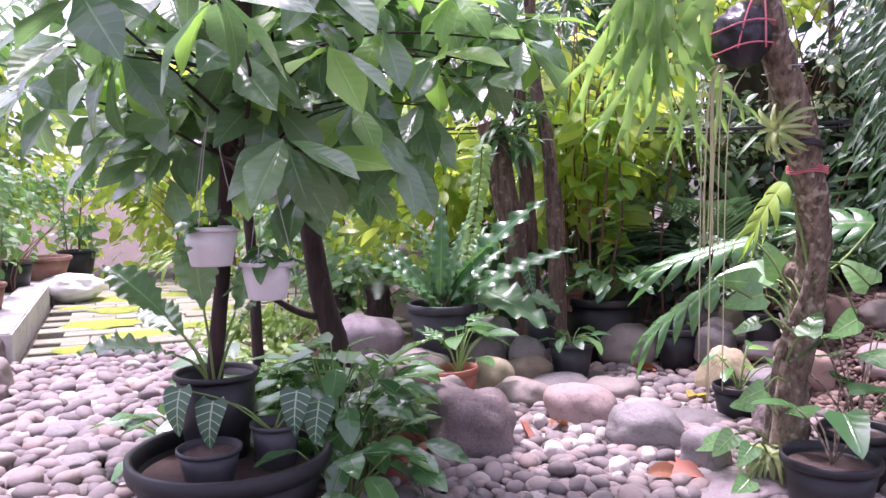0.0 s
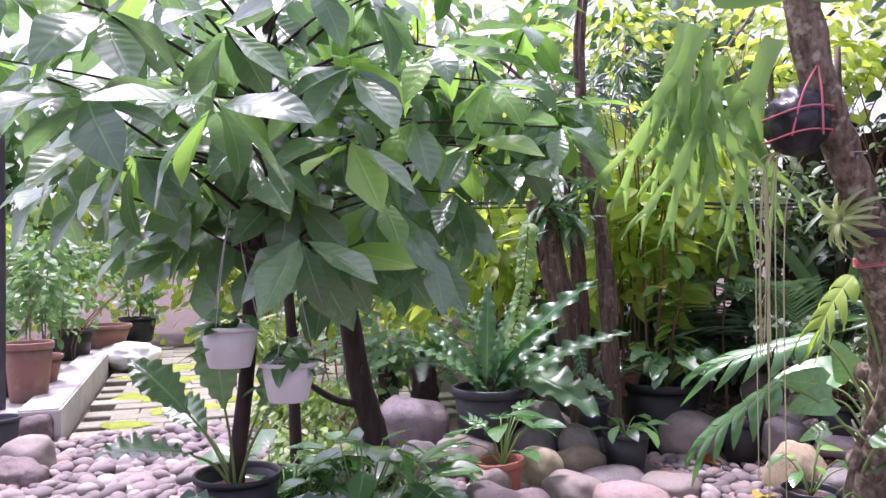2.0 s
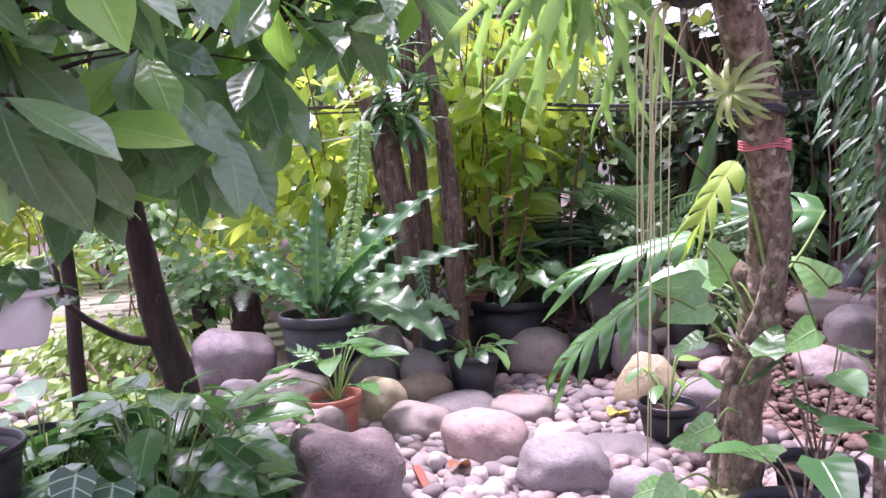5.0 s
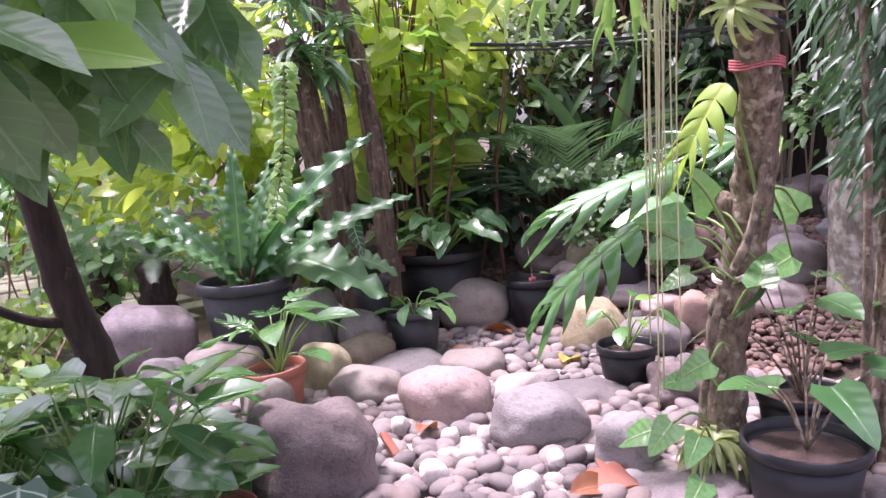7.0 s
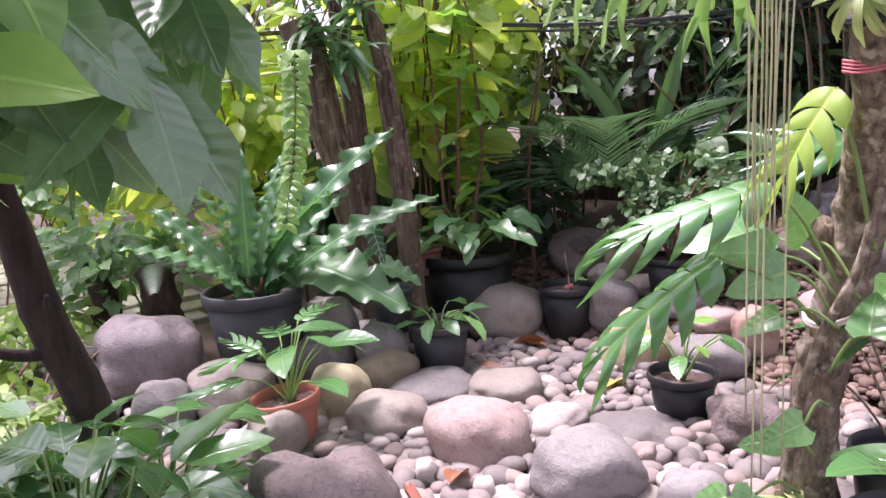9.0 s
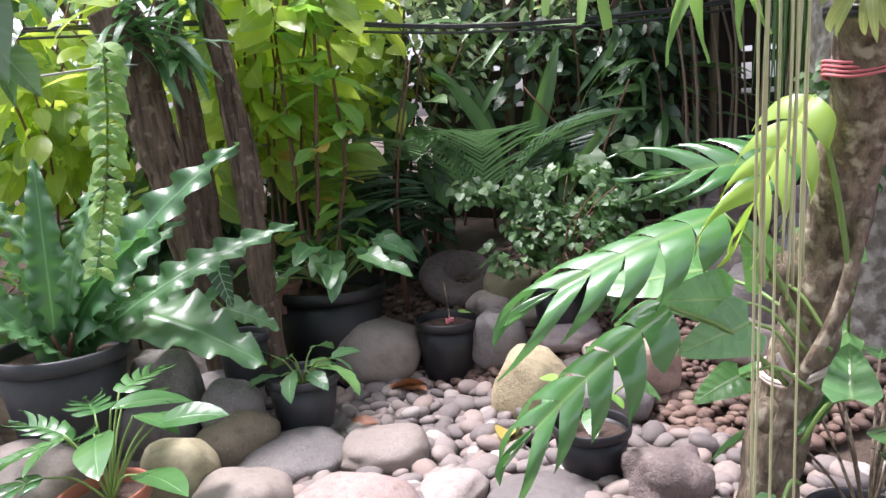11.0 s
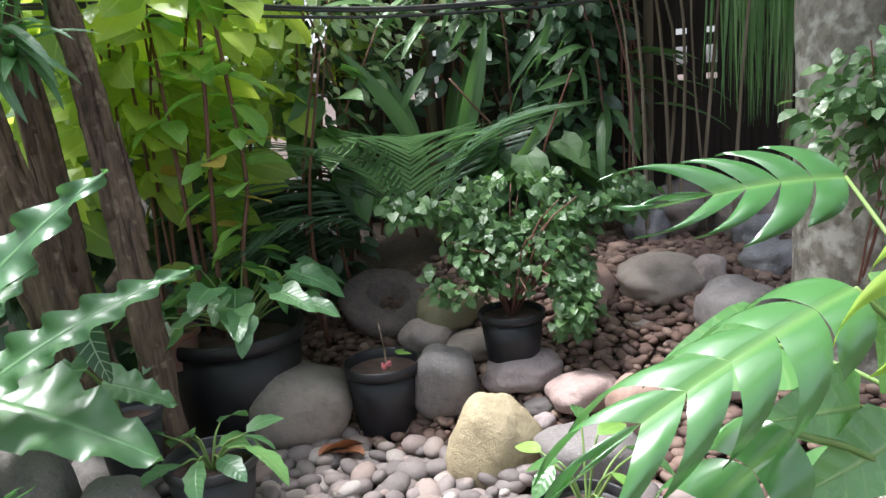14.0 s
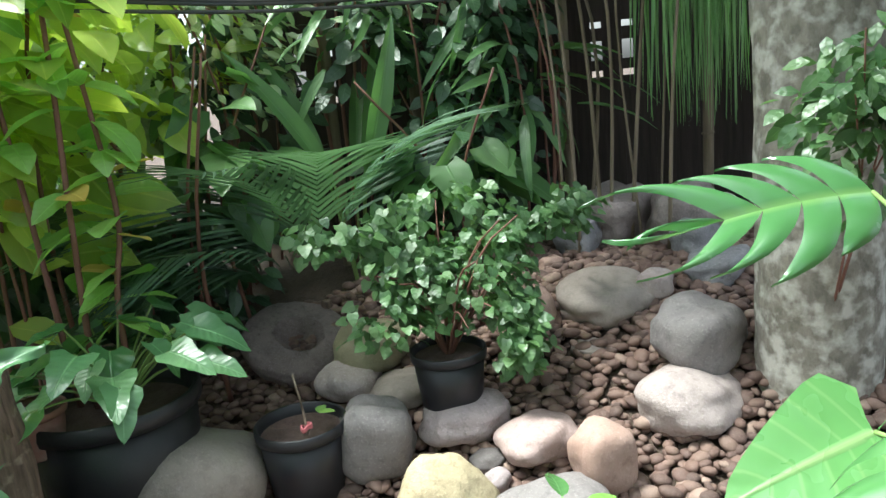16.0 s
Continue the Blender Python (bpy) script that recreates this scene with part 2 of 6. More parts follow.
PEBBLE_ST = stone_mat("pebble_bed", (0.30, 0.25, 0.24), (0.42, 0.36, 0.33), scale=16, bump=0.2, fleck=0.1, island=True, stops=RIVER)
GRAVEL_ST = stone_mat("brown_gravel", (0.19, 0.13, 0.105), (0.27, 0.19, 0.155), scale=16, bump=0.2, fleck=0.1, island=True, stops=BROWNS)
SOIL = stone_mat("soil", (0.055, 0.038, 0.028), (0.10, 0.07, 0.05), scale=10, rough=0.9, bump=0.9, fleck=0.3)
POT_SOIL = stone_mat("pot_soil", (0.10, 0.065, 0.055), (0.17, 0.11, 0.09), scale=30, rough=0.95, bump=1.0, fleck=0.4)
PAVER = stone_mat("paver", (0.20, 0.205, 0.14), (0.31, 0.30, 0.225), scale=6, rough=0.85, bump=0.5, fleck=0.3)
CONCRETE = stone_mat("concrete", (0.42, 0.40, 0.38), (0.54, 0.51, 0.49), scale=5, rough=0.85, bump=0.4, fleck=0.2)
MOSS = stone_mat("moss_cover", (0.20, 0.27, 0.03), (0.32, 0.38, 0.05), scale=20, rough=0.95, bump=1.0, fleck=0.3)
BLACK = plain_mat("black_plastic", (0.011, 0.011, 0.014), 0.45, (0.10, 0.085, 0.075), 0.16)
GREYP = plain_mat("grey_plastic", (0.040, 0.040, 0.047), 0.5, (0.14, 0.125, 0.11), 0.35)
TERRA = plain_mat("terracotta", (0.42, 0.15, 0.10), 0.7, (0.30, 0.22, 0.17), 0.5, 0.3)
CLAY = plain_mat("old_clay", (0.23, 0.11, 0.08), 0.65, (0.30, 0.27, 0.24), 0.6, 0.3)
WHITEP = plain_mat("white_plastic", (0.72, 0.70, 0.68), 0.42, (0.40, 0.36, 0.30), 0.35)
SACK = plain_mat("white_sack", (0.78, 0.77, 0.75), 0.7, (0.5, 0.46, 0.4), 0.3, 0.4)
CABLE = plain_mat("cable", (0.025, 0.03, 0.03), 0.5)
TWINE_PINK = plain_mat("pink_twine", (0.60, 0.16, 0.18), 0.6)
RIBBON = plain_mat("faded_ribbon", (0.72, 0.58, 0.55), 0.6)
BAG = plain_mat("black_bag", (0.018, 0.014, 0.022), 0.28, amount=0.1)
ROOT = plain_mat("aerial_root", (0.46, 0.46, 0.25), 0.7, (0.25, 0.2, 0.12), 0.4)
WIRE = plain_mat("wire", (0.45, 0.45, 0.44), 0.45)
STEM_GREEN = plain_mat("green_stem", (0.16, 0.26, 0.07), 0.5, (0.22, 0.16, 0.08), 0.4)
STEM_RED = plain_mat("red_stem", (0.16, 0.07, 0.05), 0.6, (0.25, 0.15, 0.1), 0.4)
BARK_DARK = bark_mat("dark_bark", (0.018, 0.010, 0.010), (0.07, 0.038, 0.034))
BARK_TAN = bark_mat("tan_bark", (0.075, 0.052, 0.034), (0.36, 0.28, 0.20), (0.44, 0.38, 0.29), 0.55, 0.45, 1.0, 44, 0.12)
BARK_SNAG = bark_mat("weathered_wood", (0.055, 0.035, 0.025), (0.25, 0.175, 0.125), (0.36, 0.28, 0.21), 0.58, 0.12, 1.0, 34, 0.2)
BARK_GREY = bark_mat("lichened_bark", (0.15, 0.135, 0.11), (0.31, 0.285, 0.235), (0.46, 0.44, 0.39), 0.46, 0.6, 0.6, 30, 0.18)
BARK_FIBRE = bark_mat("fern_trunk_fibre", (0.025, 0.016, 0.013), (0.085, 0.05, 0.04), None, 0.6, 0.5, 1.0, 40)
WOOD_DARK = bark_mat("dark_fence_board", (0.016, 0.011, 0.009), (0.05, 0.034, 0.026), None, 0.5, 0.06, 0.5, 30)
BAMBOO = bark_mat("bamboo", (0.14, 0.11, 0.07), (0.26, 0.21, 0.15), None, 0.5, 0.1, 0.2, 20)


# ---- mesh helpers ----
def mesh_of(name, verts, faces, uvs=None, smooth=True):
    me = bpy.data.meshes.new(name)
    me.from_pydata([tuple(v) for v in verts], [], [tuple(f) for f in faces])
    if uvs is not None:
        layer = me.uv_layers.new(name="UVMap")
        idx = np.empty(len(me.loops), dtype=np.int32)
        me.loops.foreach_get("vertex_index", idx)
        layer.data.foreach_set("uv", np.asarray(uvs, dtype=np.float32)[idx].ravel())
    if smooth:
        me.polygons.foreach_set("use_smooth", np.ones(len(me.polygons), dtype=bool))
    me.update()
    return me


WORLD = {}


def thing(name, base, label, category, group="", kind=""):
    """An empty at its base, to which parts are hung."""
    ob = new(name)
    ob.empty_display_size = 0.05
    ob.matrix_basis = Matrix.Translation(base)
    WORLD[ob.name] = ob.matrix_basis.copy()
    return tagged(ob, label, category, group, kind)


def part(name, me, material, parent, label="", m=None, kind=""):
    """One mesh object under a thing or a part; the mesh is given in world metres, or placed by m."""
    ob = new(name, me)
    if material is not None and not me.materials:
        me.materials.append(material)
    m = m or Matrix.Identity(4)
    ob.parent = parent
    ob.matrix_parent_inverse = WORLD[parent.name].inverted()
    ob.matrix_basis = m
    WORLD[ob.name] = m.copy()
    return tagged(ob, label, "", "", kind)


def solo(name, me, material, label, category, group="", kind="", m=None):
    """A thing that is one mesh."""
    ob = new(name, me)
    if not me.materials:
        me.materials.append(material)
    if m is not None:
        ob.matrix_basis = m
    WORLD[ob.name] = ob.matrix_basis.copy()
    return tagged(ob, label, category, group, kind)


def spline(points, steps):
    """A smooth line through the points."""
    p = [Vector(q) for q in points]
    p = [2 * p[0] - p[1]] + p + [2 * p[-1] - p[-2]]
    out = []
    for i in range(1, len(p) - 2):
        for k in range(steps):
            t = k / steps
            a, b, c, d = p[i - 1], p[i], p[i + 1], p[i + 2]
            out.append(0.5 * ((2 * b) + (c - a) * t + (2 * a - 5 * b + 4 * c - d) * t * t + (3 * b - a - 3 * c + d) * t ** 3))
    out.append(p[-2])
    return out


def tube(points, r0, r1, sides=8, steps=5, rough=0.0, freq=12.0, flare=0.0, cap=True):
    """A tapered tube along a smooth line, with a lumpy skin."""
    line = spline(points, steps)
    n = len(line)
    verts, faces, uvs = [], [], []
    side = Vector((1, 0, 0))
    for i, c in enumerate(line):
        d = (line[min(i + 1, n - 1)] - line[max(i - 1, 0)]).normalized()
        side = (side - d * side.dot(d))
        side = side.normalized() if side.length > 1e-4 else d.orthogonal().normalized()
        up = d.cross(side)
        t = i / (n - 1)
        r = r0 + (r1 - r0) * t + flare * max(0.0, 1 - t * 6) ** 2
        for k in range(sides):
            a = 2 * math.pi * k / sides
            q = side * math.cos(a) + up * math.sin(a)
            rr = r
            if rough:
                rr *= 1 + rough * (noise.noise((c + q * r) * freq) + 0.5 * noise.noise((c + q * r) * freq * 2.3))
            verts.append(c + q * rr)
            uvs.append((k / sides, t))
    for i in range(n - 1):
        for k in range(sides):
            a, b = i * sides + k, i * sides + (k + 1) % sides
            faces.append((a, b, b + sides, a + sides))
    if cap:
        faces.append(tuple(range(sides))[::-1])
        faces.append(tuple(range((n - 1) * sides, n * sides)))
    return mesh_of("tube", verts, faces, uvs)


def ground(x, y):
    """The height of the ground: level, rising towards the rockery."""
    s = min(1.0, max(0.0, (x - 1.25) * 0.55 + (y - 4.4) * 0.38))
    return 0.45 * s * s * (3 - 2 * s)



# ---- leaf shapes, each along +y from its foot, its face to +z ----
def profile(kind, v):
    if kind == "ellipse":
        return math.sin(math.pi * v ** 0.85) ** 0.8
    if kind == "obovate":
        return max(0.0, math.sin(math.pi * v ** 1.15)) ** 0.9 * (1 - 0.25 * max(0.0, v - 0.8) / 0.2)
    if kind == "heart":
        return (1 - v) ** 0.65 * min(1.0, 0.75 + 2.2 * v) * (1.0 if v > 0.02 else 0.75)
    if kind == "strap":
        return min(1.0, v * 9 + 0.35) * (1 - v ** 3) ** 0.8
    return math.sin(math.pi * v)


def leaf_arrays(kind="ellipse", length=0.2, width=0.09, droop=0.25, fold=0.15, ruffle=0.0, along=8, across=4, twist=0.0, waves=5):
    verts, uvs, faces = [], [], []
    for i in range(along + 1):
        v = i / along
        w = width * 0.5 * profile(kind, v) + 0.0008
        ang = droop * v
        y = length * (math.sin(ang) / droop if abs(droop) > 1e-3 else v)
        z = -length * ((1 - math.cos(ang)) / droop if abs(droop) > 1e-3 else 0)
        for k in range(across + 1):
            u = k / across * 2 - 1
            back = 0.10 * length * max(0.0, 1 - v * 6) * abs(u) ** 1.5 if kind == "heart" else 0.0
            zz = z + abs(u) * w * fold + ruffle * abs(u) ** 2 * math.sin(v * waves * 6.283 + (0.9 if u > 0 else 0)) * width + twist * u * w * v
            x = u * w * (1 + (0.10 * math.sin(v * waves * 6.283 + 1.2 * u) * abs(u) if ruffle else 0))
            verts.append((x, y - back, zz))
            uvs.append((u * 0.5 + 0.5, v))
    n = across + 1
    for i in range(along):
        for k in range(across):
            a = i * n + k
            faces.append((a, a + 1, a + 1 + n, a + n))
    return verts, faces, uvs


def leaf_mesh(name, **kw):
    v, f, u = leaf_arrays(**kw)
    return mesh_of(name, v, f, u)


def split_leaf(name, length, width, lobes, droop=0.5, cut=0.75, lobe_droop=0.5, whole=0.35):
    """A deeply cut leaf: a midrib blade with strap lobes to both sides, whole near the stalk."""
    verts, faces, uvs = [], [], []

    def spine(v):
        a = droop * v
        return Vector((0, length * math.sin(a) / droop, -length * (1 - math.cos(a)) / droop))

    for s in (-1, 1):
        for j in range(lobes):
            v0, v1 = j / lobes * 0.94, (j + 1) / lobes * 0.94
            mid = (v0 + v1) / 2
            lean = radians(8 + 62 * mid ** 1.1)
            if j == lobes - 1:
                lean = radians(76)
            reach = width * 0.5 * (0.72 + 0.55 * math.sin(math.pi * min(1, 0.18 + 0.75 * mid))) / max(0.55, math.cos(lean)) * (0.94 + 0.12 * math.sin(j * 2.3 + s))
            if j == lobes - 1:
                reach *= 0.6
            joined = v1 <= whole
            rows = 9
            first = len(verts)
            for i in range(rows + 1):
                q = i / rows
                slit = 1.0 if joined else 1.0 - 0.26 * min(1, max(0, (q - (1 - cut)) * 3))
                tip = 1.0 if q < 0.62 else max(0.02, 1 - ((q - 0.62) / 0.38) ** 1.5)
                turn = lean + 0.35 * q * q
                bend = lobe_droop * q * q
                for e in (-1, -0.4, 0.4, 1):
                    c = spine(mid + e * (v1 - v0) / 2 * slit * tip)
                    x = s * reach * q * math.cos(turn) * (1 - 0.2 * bend)
                    y = c.y + reach * q * math.sin(turn)
                    cup = 0.035 * width * (1 - abs(e)) * min(1, q * 3)
                    verts.append((x, y, c.z + cup - reach * bend * 0.75 + 0.10 * reach * q))
                    uvs.append((0.5 + s * 0.5 * q, mid + e * (v1 - v0) / 2))
            for i in range(rows):
                for e in range(3):
                    a = first + i * 4 + e
                    faces.append((a, a + 1, a + 5, a + 4) if s > 0 else (a, a + 4, a + 5, a + 1))
    return mesh_of(name, verts, faces, uvs)


def aim(at, way, up=(0, 0, 1), roll=0.0, scale=1.0):
    """A pose whose +y points along way and whose +z leans to up."""
    y = Vector(way).normalized()
    z = Vector(up) - y * Vector(up).dot(y)
    z = z.normalized() if z.length > 1e-3 else y.orthogonal().normalized()
    x = y.cross(z)
    m = Matrix((x, y, z)).transposed().to_4x4()
    return Matrix.Translation(at) @ m @ Matrix.Rotation(roll, 4, "Y") @ Matrix.Scale(scale, 4)


def cloud(name, shape, places, material, parent=None, label="", category="", kind="stuff"):
    """Many copies of one leaf shape joined into one mesh; places are poses."""
    v, f, u = shape
    v, f, u = np.array(v), np.array(f), np.array(u)
    mats = np.array([np.array(m) for m in places])
    hom = np.c_[v, np.ones(len(v))]
    allv = np.einsum("nij,kj->nki", mats, hom)[:, :, :3].reshape(-1, 3)
    allf = (f[None] + (np.arange(len(mats)) * len(v))[:, None, None]).reshape(-1, f.shape[1])
    me = bpy.data.meshes.new(name)
    me.vertices.add(len(allv))
    me.vertices.foreach_set("co", allv.astype(np.float32).ravel())
    k = allf.shape[1]
    me.loops.add(allf.size)
    me.loops.foreach_set("vertex_index", allf.astype(np.int32).ravel())
    me.polygons.add(len(allf))
    me.polygons.foreach_set("loop_start", np.arange(0, allf.size, k, dtype=np.int32))
    me.polygons.foreach_set("loop_total", np.full(len(allf), k, dtype=np.int32))
    layer = me.uv_layers.new(name="UVMap")
    layer.data.foreach_set("uv", np.tile(u, (len(mats), 1)).astype(np.float32)[allf.ravel()].ravel())
    me.polygons.foreach_set("use_smooth", np.ones(len(allf), dtype=bool))
    me.update(calc_edges=True)
    me.validate()
    me.materials.append(material)
    if parent is not None:
        return part(name, me, None, parent, label, kind=kind)
    return solo(name, me, None, label, category, kind=kind)


rng = random.Random(7)


def uni(a, b):
    return rng.uniform(a, b)


def pot(name, at, top, foot, height, material, label, lip=0.03, soil=POT_SOIL, fill=0.82, tilt=(0, 0), group="", flare=1.0):
    """A round pot: wall with thickness, a rolled lip, soil inside."""
    ob = thing(name, at, label, "pot", group)
    turn = Matrix.Translation(at) @ Euler((radians(tilt[0]), radians(tilt[1]), 0)).to_matrix().to_4x4()

    def revolve(rows, sides=40):
        verts = [(r * math.cos(2 * math.pi * k / sides), r * math.sin(2 * math.pi * k / sides), z) for r, z in rows for k in range(sides)]
        faces = [(i * sides + k, i * sides + (k + 1) % sides, (i + 1) * sides + (k + 1) % sides, (i + 1) * sides + k) for i in range(len(rows) - 1) for k in range(sides)]
        return verts, faces

    wall = max(0.004, top * 0.035)
    mid = (top + foot) / 2 * flare
    v, f = revolve([(0.001, 0.003), (foot * 0.96, 0.0), (foot, 0.006), (mid, height * 0.5), (top - wall, height - lip), (top - wall * 2, height - lip), (mid - wall, height * 0.5), (foot - wall, 0.02), (0.001, 0.02)])
    part("body", mesh_of("body", v, f), material, ob, m=turn)
    v, f = revolve([(top - wall, height - lip), (top + wall * 0.6, height - lip), (top + wall * 1.1, height - lip * 0.6), (top + wall * 0.9, height - lip * 0.1), (top, height), (top - wall * 1.3, height - lip * 0.15), (top - wall * 2, height - lip)])
    part("rim", mesh_of("rim", v, f), material, ob, m=turn)
    if soil:
        level = height * fill
        rs = foot + (top - foot) * fill - wall * 1.2
        verts, faces = [(0, 0, level + 0.006)], []
        for i in range(1, 7):
            for k in range(24):
                a = 2 * math.pi * k / 24
                r = rs * i / 6
                verts.append((r * math.cos(a), r * math.sin(a), level + (0.012 * noise.noise(Vector((r * math.cos(a) * 30, r * math.sin(a) * 30, at[0] * 9))) if i < 6 else -0.003)))
        for k in range(24):
            faces.append((0, 1 + k, 1 + (k + 1) % 24))
            for i in range(5):
                a, b = 1 + i * 24 + k, 1 + i * 24 + (k + 1) % 24
                faces.append((a, a + 24, b + 24, b))
        part("soil", mesh_of("soil", verts, faces), soil, ob, "dark crumbly soil", m=turn)
    return ob


def ico(subdiv):
    bm = bmesh.new()
    bmesh.ops.create_icosphere(bm, subdivisions=subdiv, radius=1.0)
    v = [tuple(q.co) for q in bm.verts]
    f = [tuple(q.index for q in face.verts) for face in bm.faces]
    bm.free()
    return v, f


ICO4, ICO2, ICO1 = ico(4), ico(2), ico(1)
ROCK_WORDS = {"pink": "smooth pink river boulder", "grey": "smooth grey river boulder", "lilac": "rounded lilac-grey river stone", "pale": "pale smooth flat river stone", "tan": "tan rounded river stone",
              "olive": "olive-toned rounded river stone", "moss": "mossy brown rounded stone", "yellow": "upright rough yellow stone", "purple": "dark purple wet-looking rock", "brown": "rough brown angular rock",
              "dark": "dark grey weathered stone", "rust": "rust-coloured rounded stone", "slate": "blue-grey angular stone", "slab": "rough pinkish stone slab", "white": "small whitish river stone"}
rock_count = 0


def rock(kind, x, y, z, half_w, half_h, deep=0.85, where="among river pebbles"):
    """A boulder that sits a little in the ground."""
    global rock_count
    rock_count += 1
    seed = Vector((rock_count * 3.7, rock_count * 1.3, 0))
    angular = kind in ("slate", "slab", "brown", "purple")
    g = ground(x, y)
    hz = max(half_h * 1.02, 0.02)
    low = min(z - hz * 0.9, g - 0.01)
    top = z + hz * 0.92
    cz, hz = (low + top) / 2, (top - low) / 2
    turn = Matrix.Rotation(uni(-0.5, 0.5), 3, "Z")
    lean = uni(-0.25, 0.25)
    verts = []
    for c in ICO4[0]:
        p = Vector(c)
        e = 2.1 if kind == "yellow" else 2.5 if not angular else (3.0 if kind in ("brown", "purple") else 4.0)
        n = (abs(p.x) ** e + abs(p.y) ** e + abs(p.z) ** e) ** (1 / e)
        p = p / n
        d = 1 + 0.22 * noise.noise(p * 1.1 + seed) + 0.06 * noise.noise(p * 2.6 + seed) + 0.008 * noise.noise(p * 11 + seed)
        if kind == "yellow":
            d *= 1 - 0.32 * p.z + 0.03 * noise.noise(p * 9 + seed)
        if angular:
            d += 0.12 * noise.noise(p * 1.8 + seed) + 0.035 * noise.noise(p * 6 + seed)
        p = p * d
        q = turn @ Vector((p.x * half_w, p.y * half_w * deep, 0))
        verts.append((q.x, q.y, p.z * hz + lean * q.x * (0.5 if p.z > 0 else 0.2)))
    me = mesh_of("boulder", verts, ICO4[1])
    return solo("boulder", me, STONE[kind], ROCK_WORDS[kind] + " " + where, "stone", "garden boulders", m=Matrix.Translation((x, y, cz)))


# ---- the setting ----
def coords(lo, hi, n):
    return [-400, -80, -30] + [lo + (hi - lo) * i / n for i in range(n + 1)] + [30, 80, 400]


gx, gy = coords(-9, 9, 120), coords(-6, 14, 130)
gv = []
for yy in gy:
    for xx in gx:
        near = abs(xx) < 9.5 and -7 < yy < 15
        gv.append((xx, yy, (ground(xx, yy) if near else 0.0) - 0.015 + (0.02 * noise.noise(Vector((xx * 3, yy * 3, 0))) if near else 0)))
gf = [(j * len(gx) + i, j * len(gx) + i + 1, (j + 1) * len(gx) + i + 1, (j + 1) * len(gx) + i) for j in range(len(gy) - 1) for i in range(len(gx) - 1)]
GROUND = solo("ground", mesh_of("ground", gv, gf), SOIL, "dark damp garden soil under river pebbles", "ground", kind="structure")

# the far wall of dark boards behind the rockery, with chinks of daylight
FENCE = thing("wall_back", (2.6, 6.0, 0), "old dark board fence behind the plants", "fence", kind="structure")
f0, f1 = Vector((5.62, 3.55, 0)), Vector((1.92, 6.72, 0))
fence_way = (f1 - f0).normalized()
n_boards = 33
for i in range(n_boards):
    at = f0 + (f1 - f0) * (i + 0.5) / n_boards
    wide = (f1 - f0).length / n_boards * 0.995
    high = 2.15 + uni(-0.05, 0.12)
    a, t = wide / 2, 0.012
    chink = min((at - Vector(q)).length for q in ((3.39, 5.46, 0), (3.56, 5.31, 0), (2.36, 6.34, 0)))
    halves = [(-a, a, [(0, high)])]
    if chink < 0.085:
        halves = [(-a, 0.02, [(0, high)]), (0.02, a, [(0, 1.17), (1.20, 1.25), (1.34, 1.40), (1.43, high)])]
    vs, fs = [], []
    for x0, x1, spans in halves:
        for lo, hi in spans:
            o = len(vs)
            vs += [(x, sy * t, z) for z in (lo, hi) for x, sy in ((x0, -1), (x1, -1), (x1, 1), (x0, 1))]
            fs += [tuple(o + q for q in f) for f in ((0, 1, 5, 4), (1, 2, 6, 5), (2, 3, 7, 6), (3, 0, 4, 7), (4, 5, 6, 7), (3, 2, 1, 0))]
    me = mesh_of("board", vs, fs, smooth=False)
    m = Matrix.Translation(at + Vector((0, 0, -0.02))) @ Matrix.Rotation(math.atan2(fence_way.y, fence_way.x) + uni(-0.02, 0.02), 4, "Z")
    part("board", me, WOOD_DARK, FENCE, m=m)

# the mossy paved court and the low concrete kerb along it
cu, cv, c0 = Vector((0.83, 0.56, 0)), Vector((-0.56, 0.83, 0)), Vector((-2.78, 4.27, 0))
COURT = thing("pavement", c0, "mossy court of worn grey paving blocks", "pavement", kind="structure")
pv = [(sx * 0.191, sy * 0.0985, z) for z, k in ((-0.05, 1), (0.022, 1)) for sx, sy in ((-1, -1), (1, -1), (1, 1), (-1, 1))] + [(sx * 0.184, sy * 0.092, 0.03) for sx, sy in ((-1, -1), (1, -1), (1, 1), (-1, 1))]
pf = [(0, 1, 5, 4), (1, 2, 6, 5), (2, 3, 7, 6), (3, 0, 4, 7), (4, 5, 9, 8), (5, 6, 10, 9), (6, 7, 11, 10), (7, 4, 8, 11), (8, 9, 10, 11)]
paver_me = mesh_of("paver", pv, pf, smooth=False)
for r in range(26):
    for c in range(7):
        p = c0 + cu * (0.22 + c * 0.385 + (0.19 if r % 2 else 0.0)) + cv * (0.1 + r * 0.2)
        part("paver", paver_me, PAVER, COURT, m=Matrix.Translation(p + Vector((0, 0, uni(-0.012, 0.012)))) @ Matrix.Rotation(math.atan2(cu.y, cu.x) + uni(-0.02, 0.02), 4, "Z"))


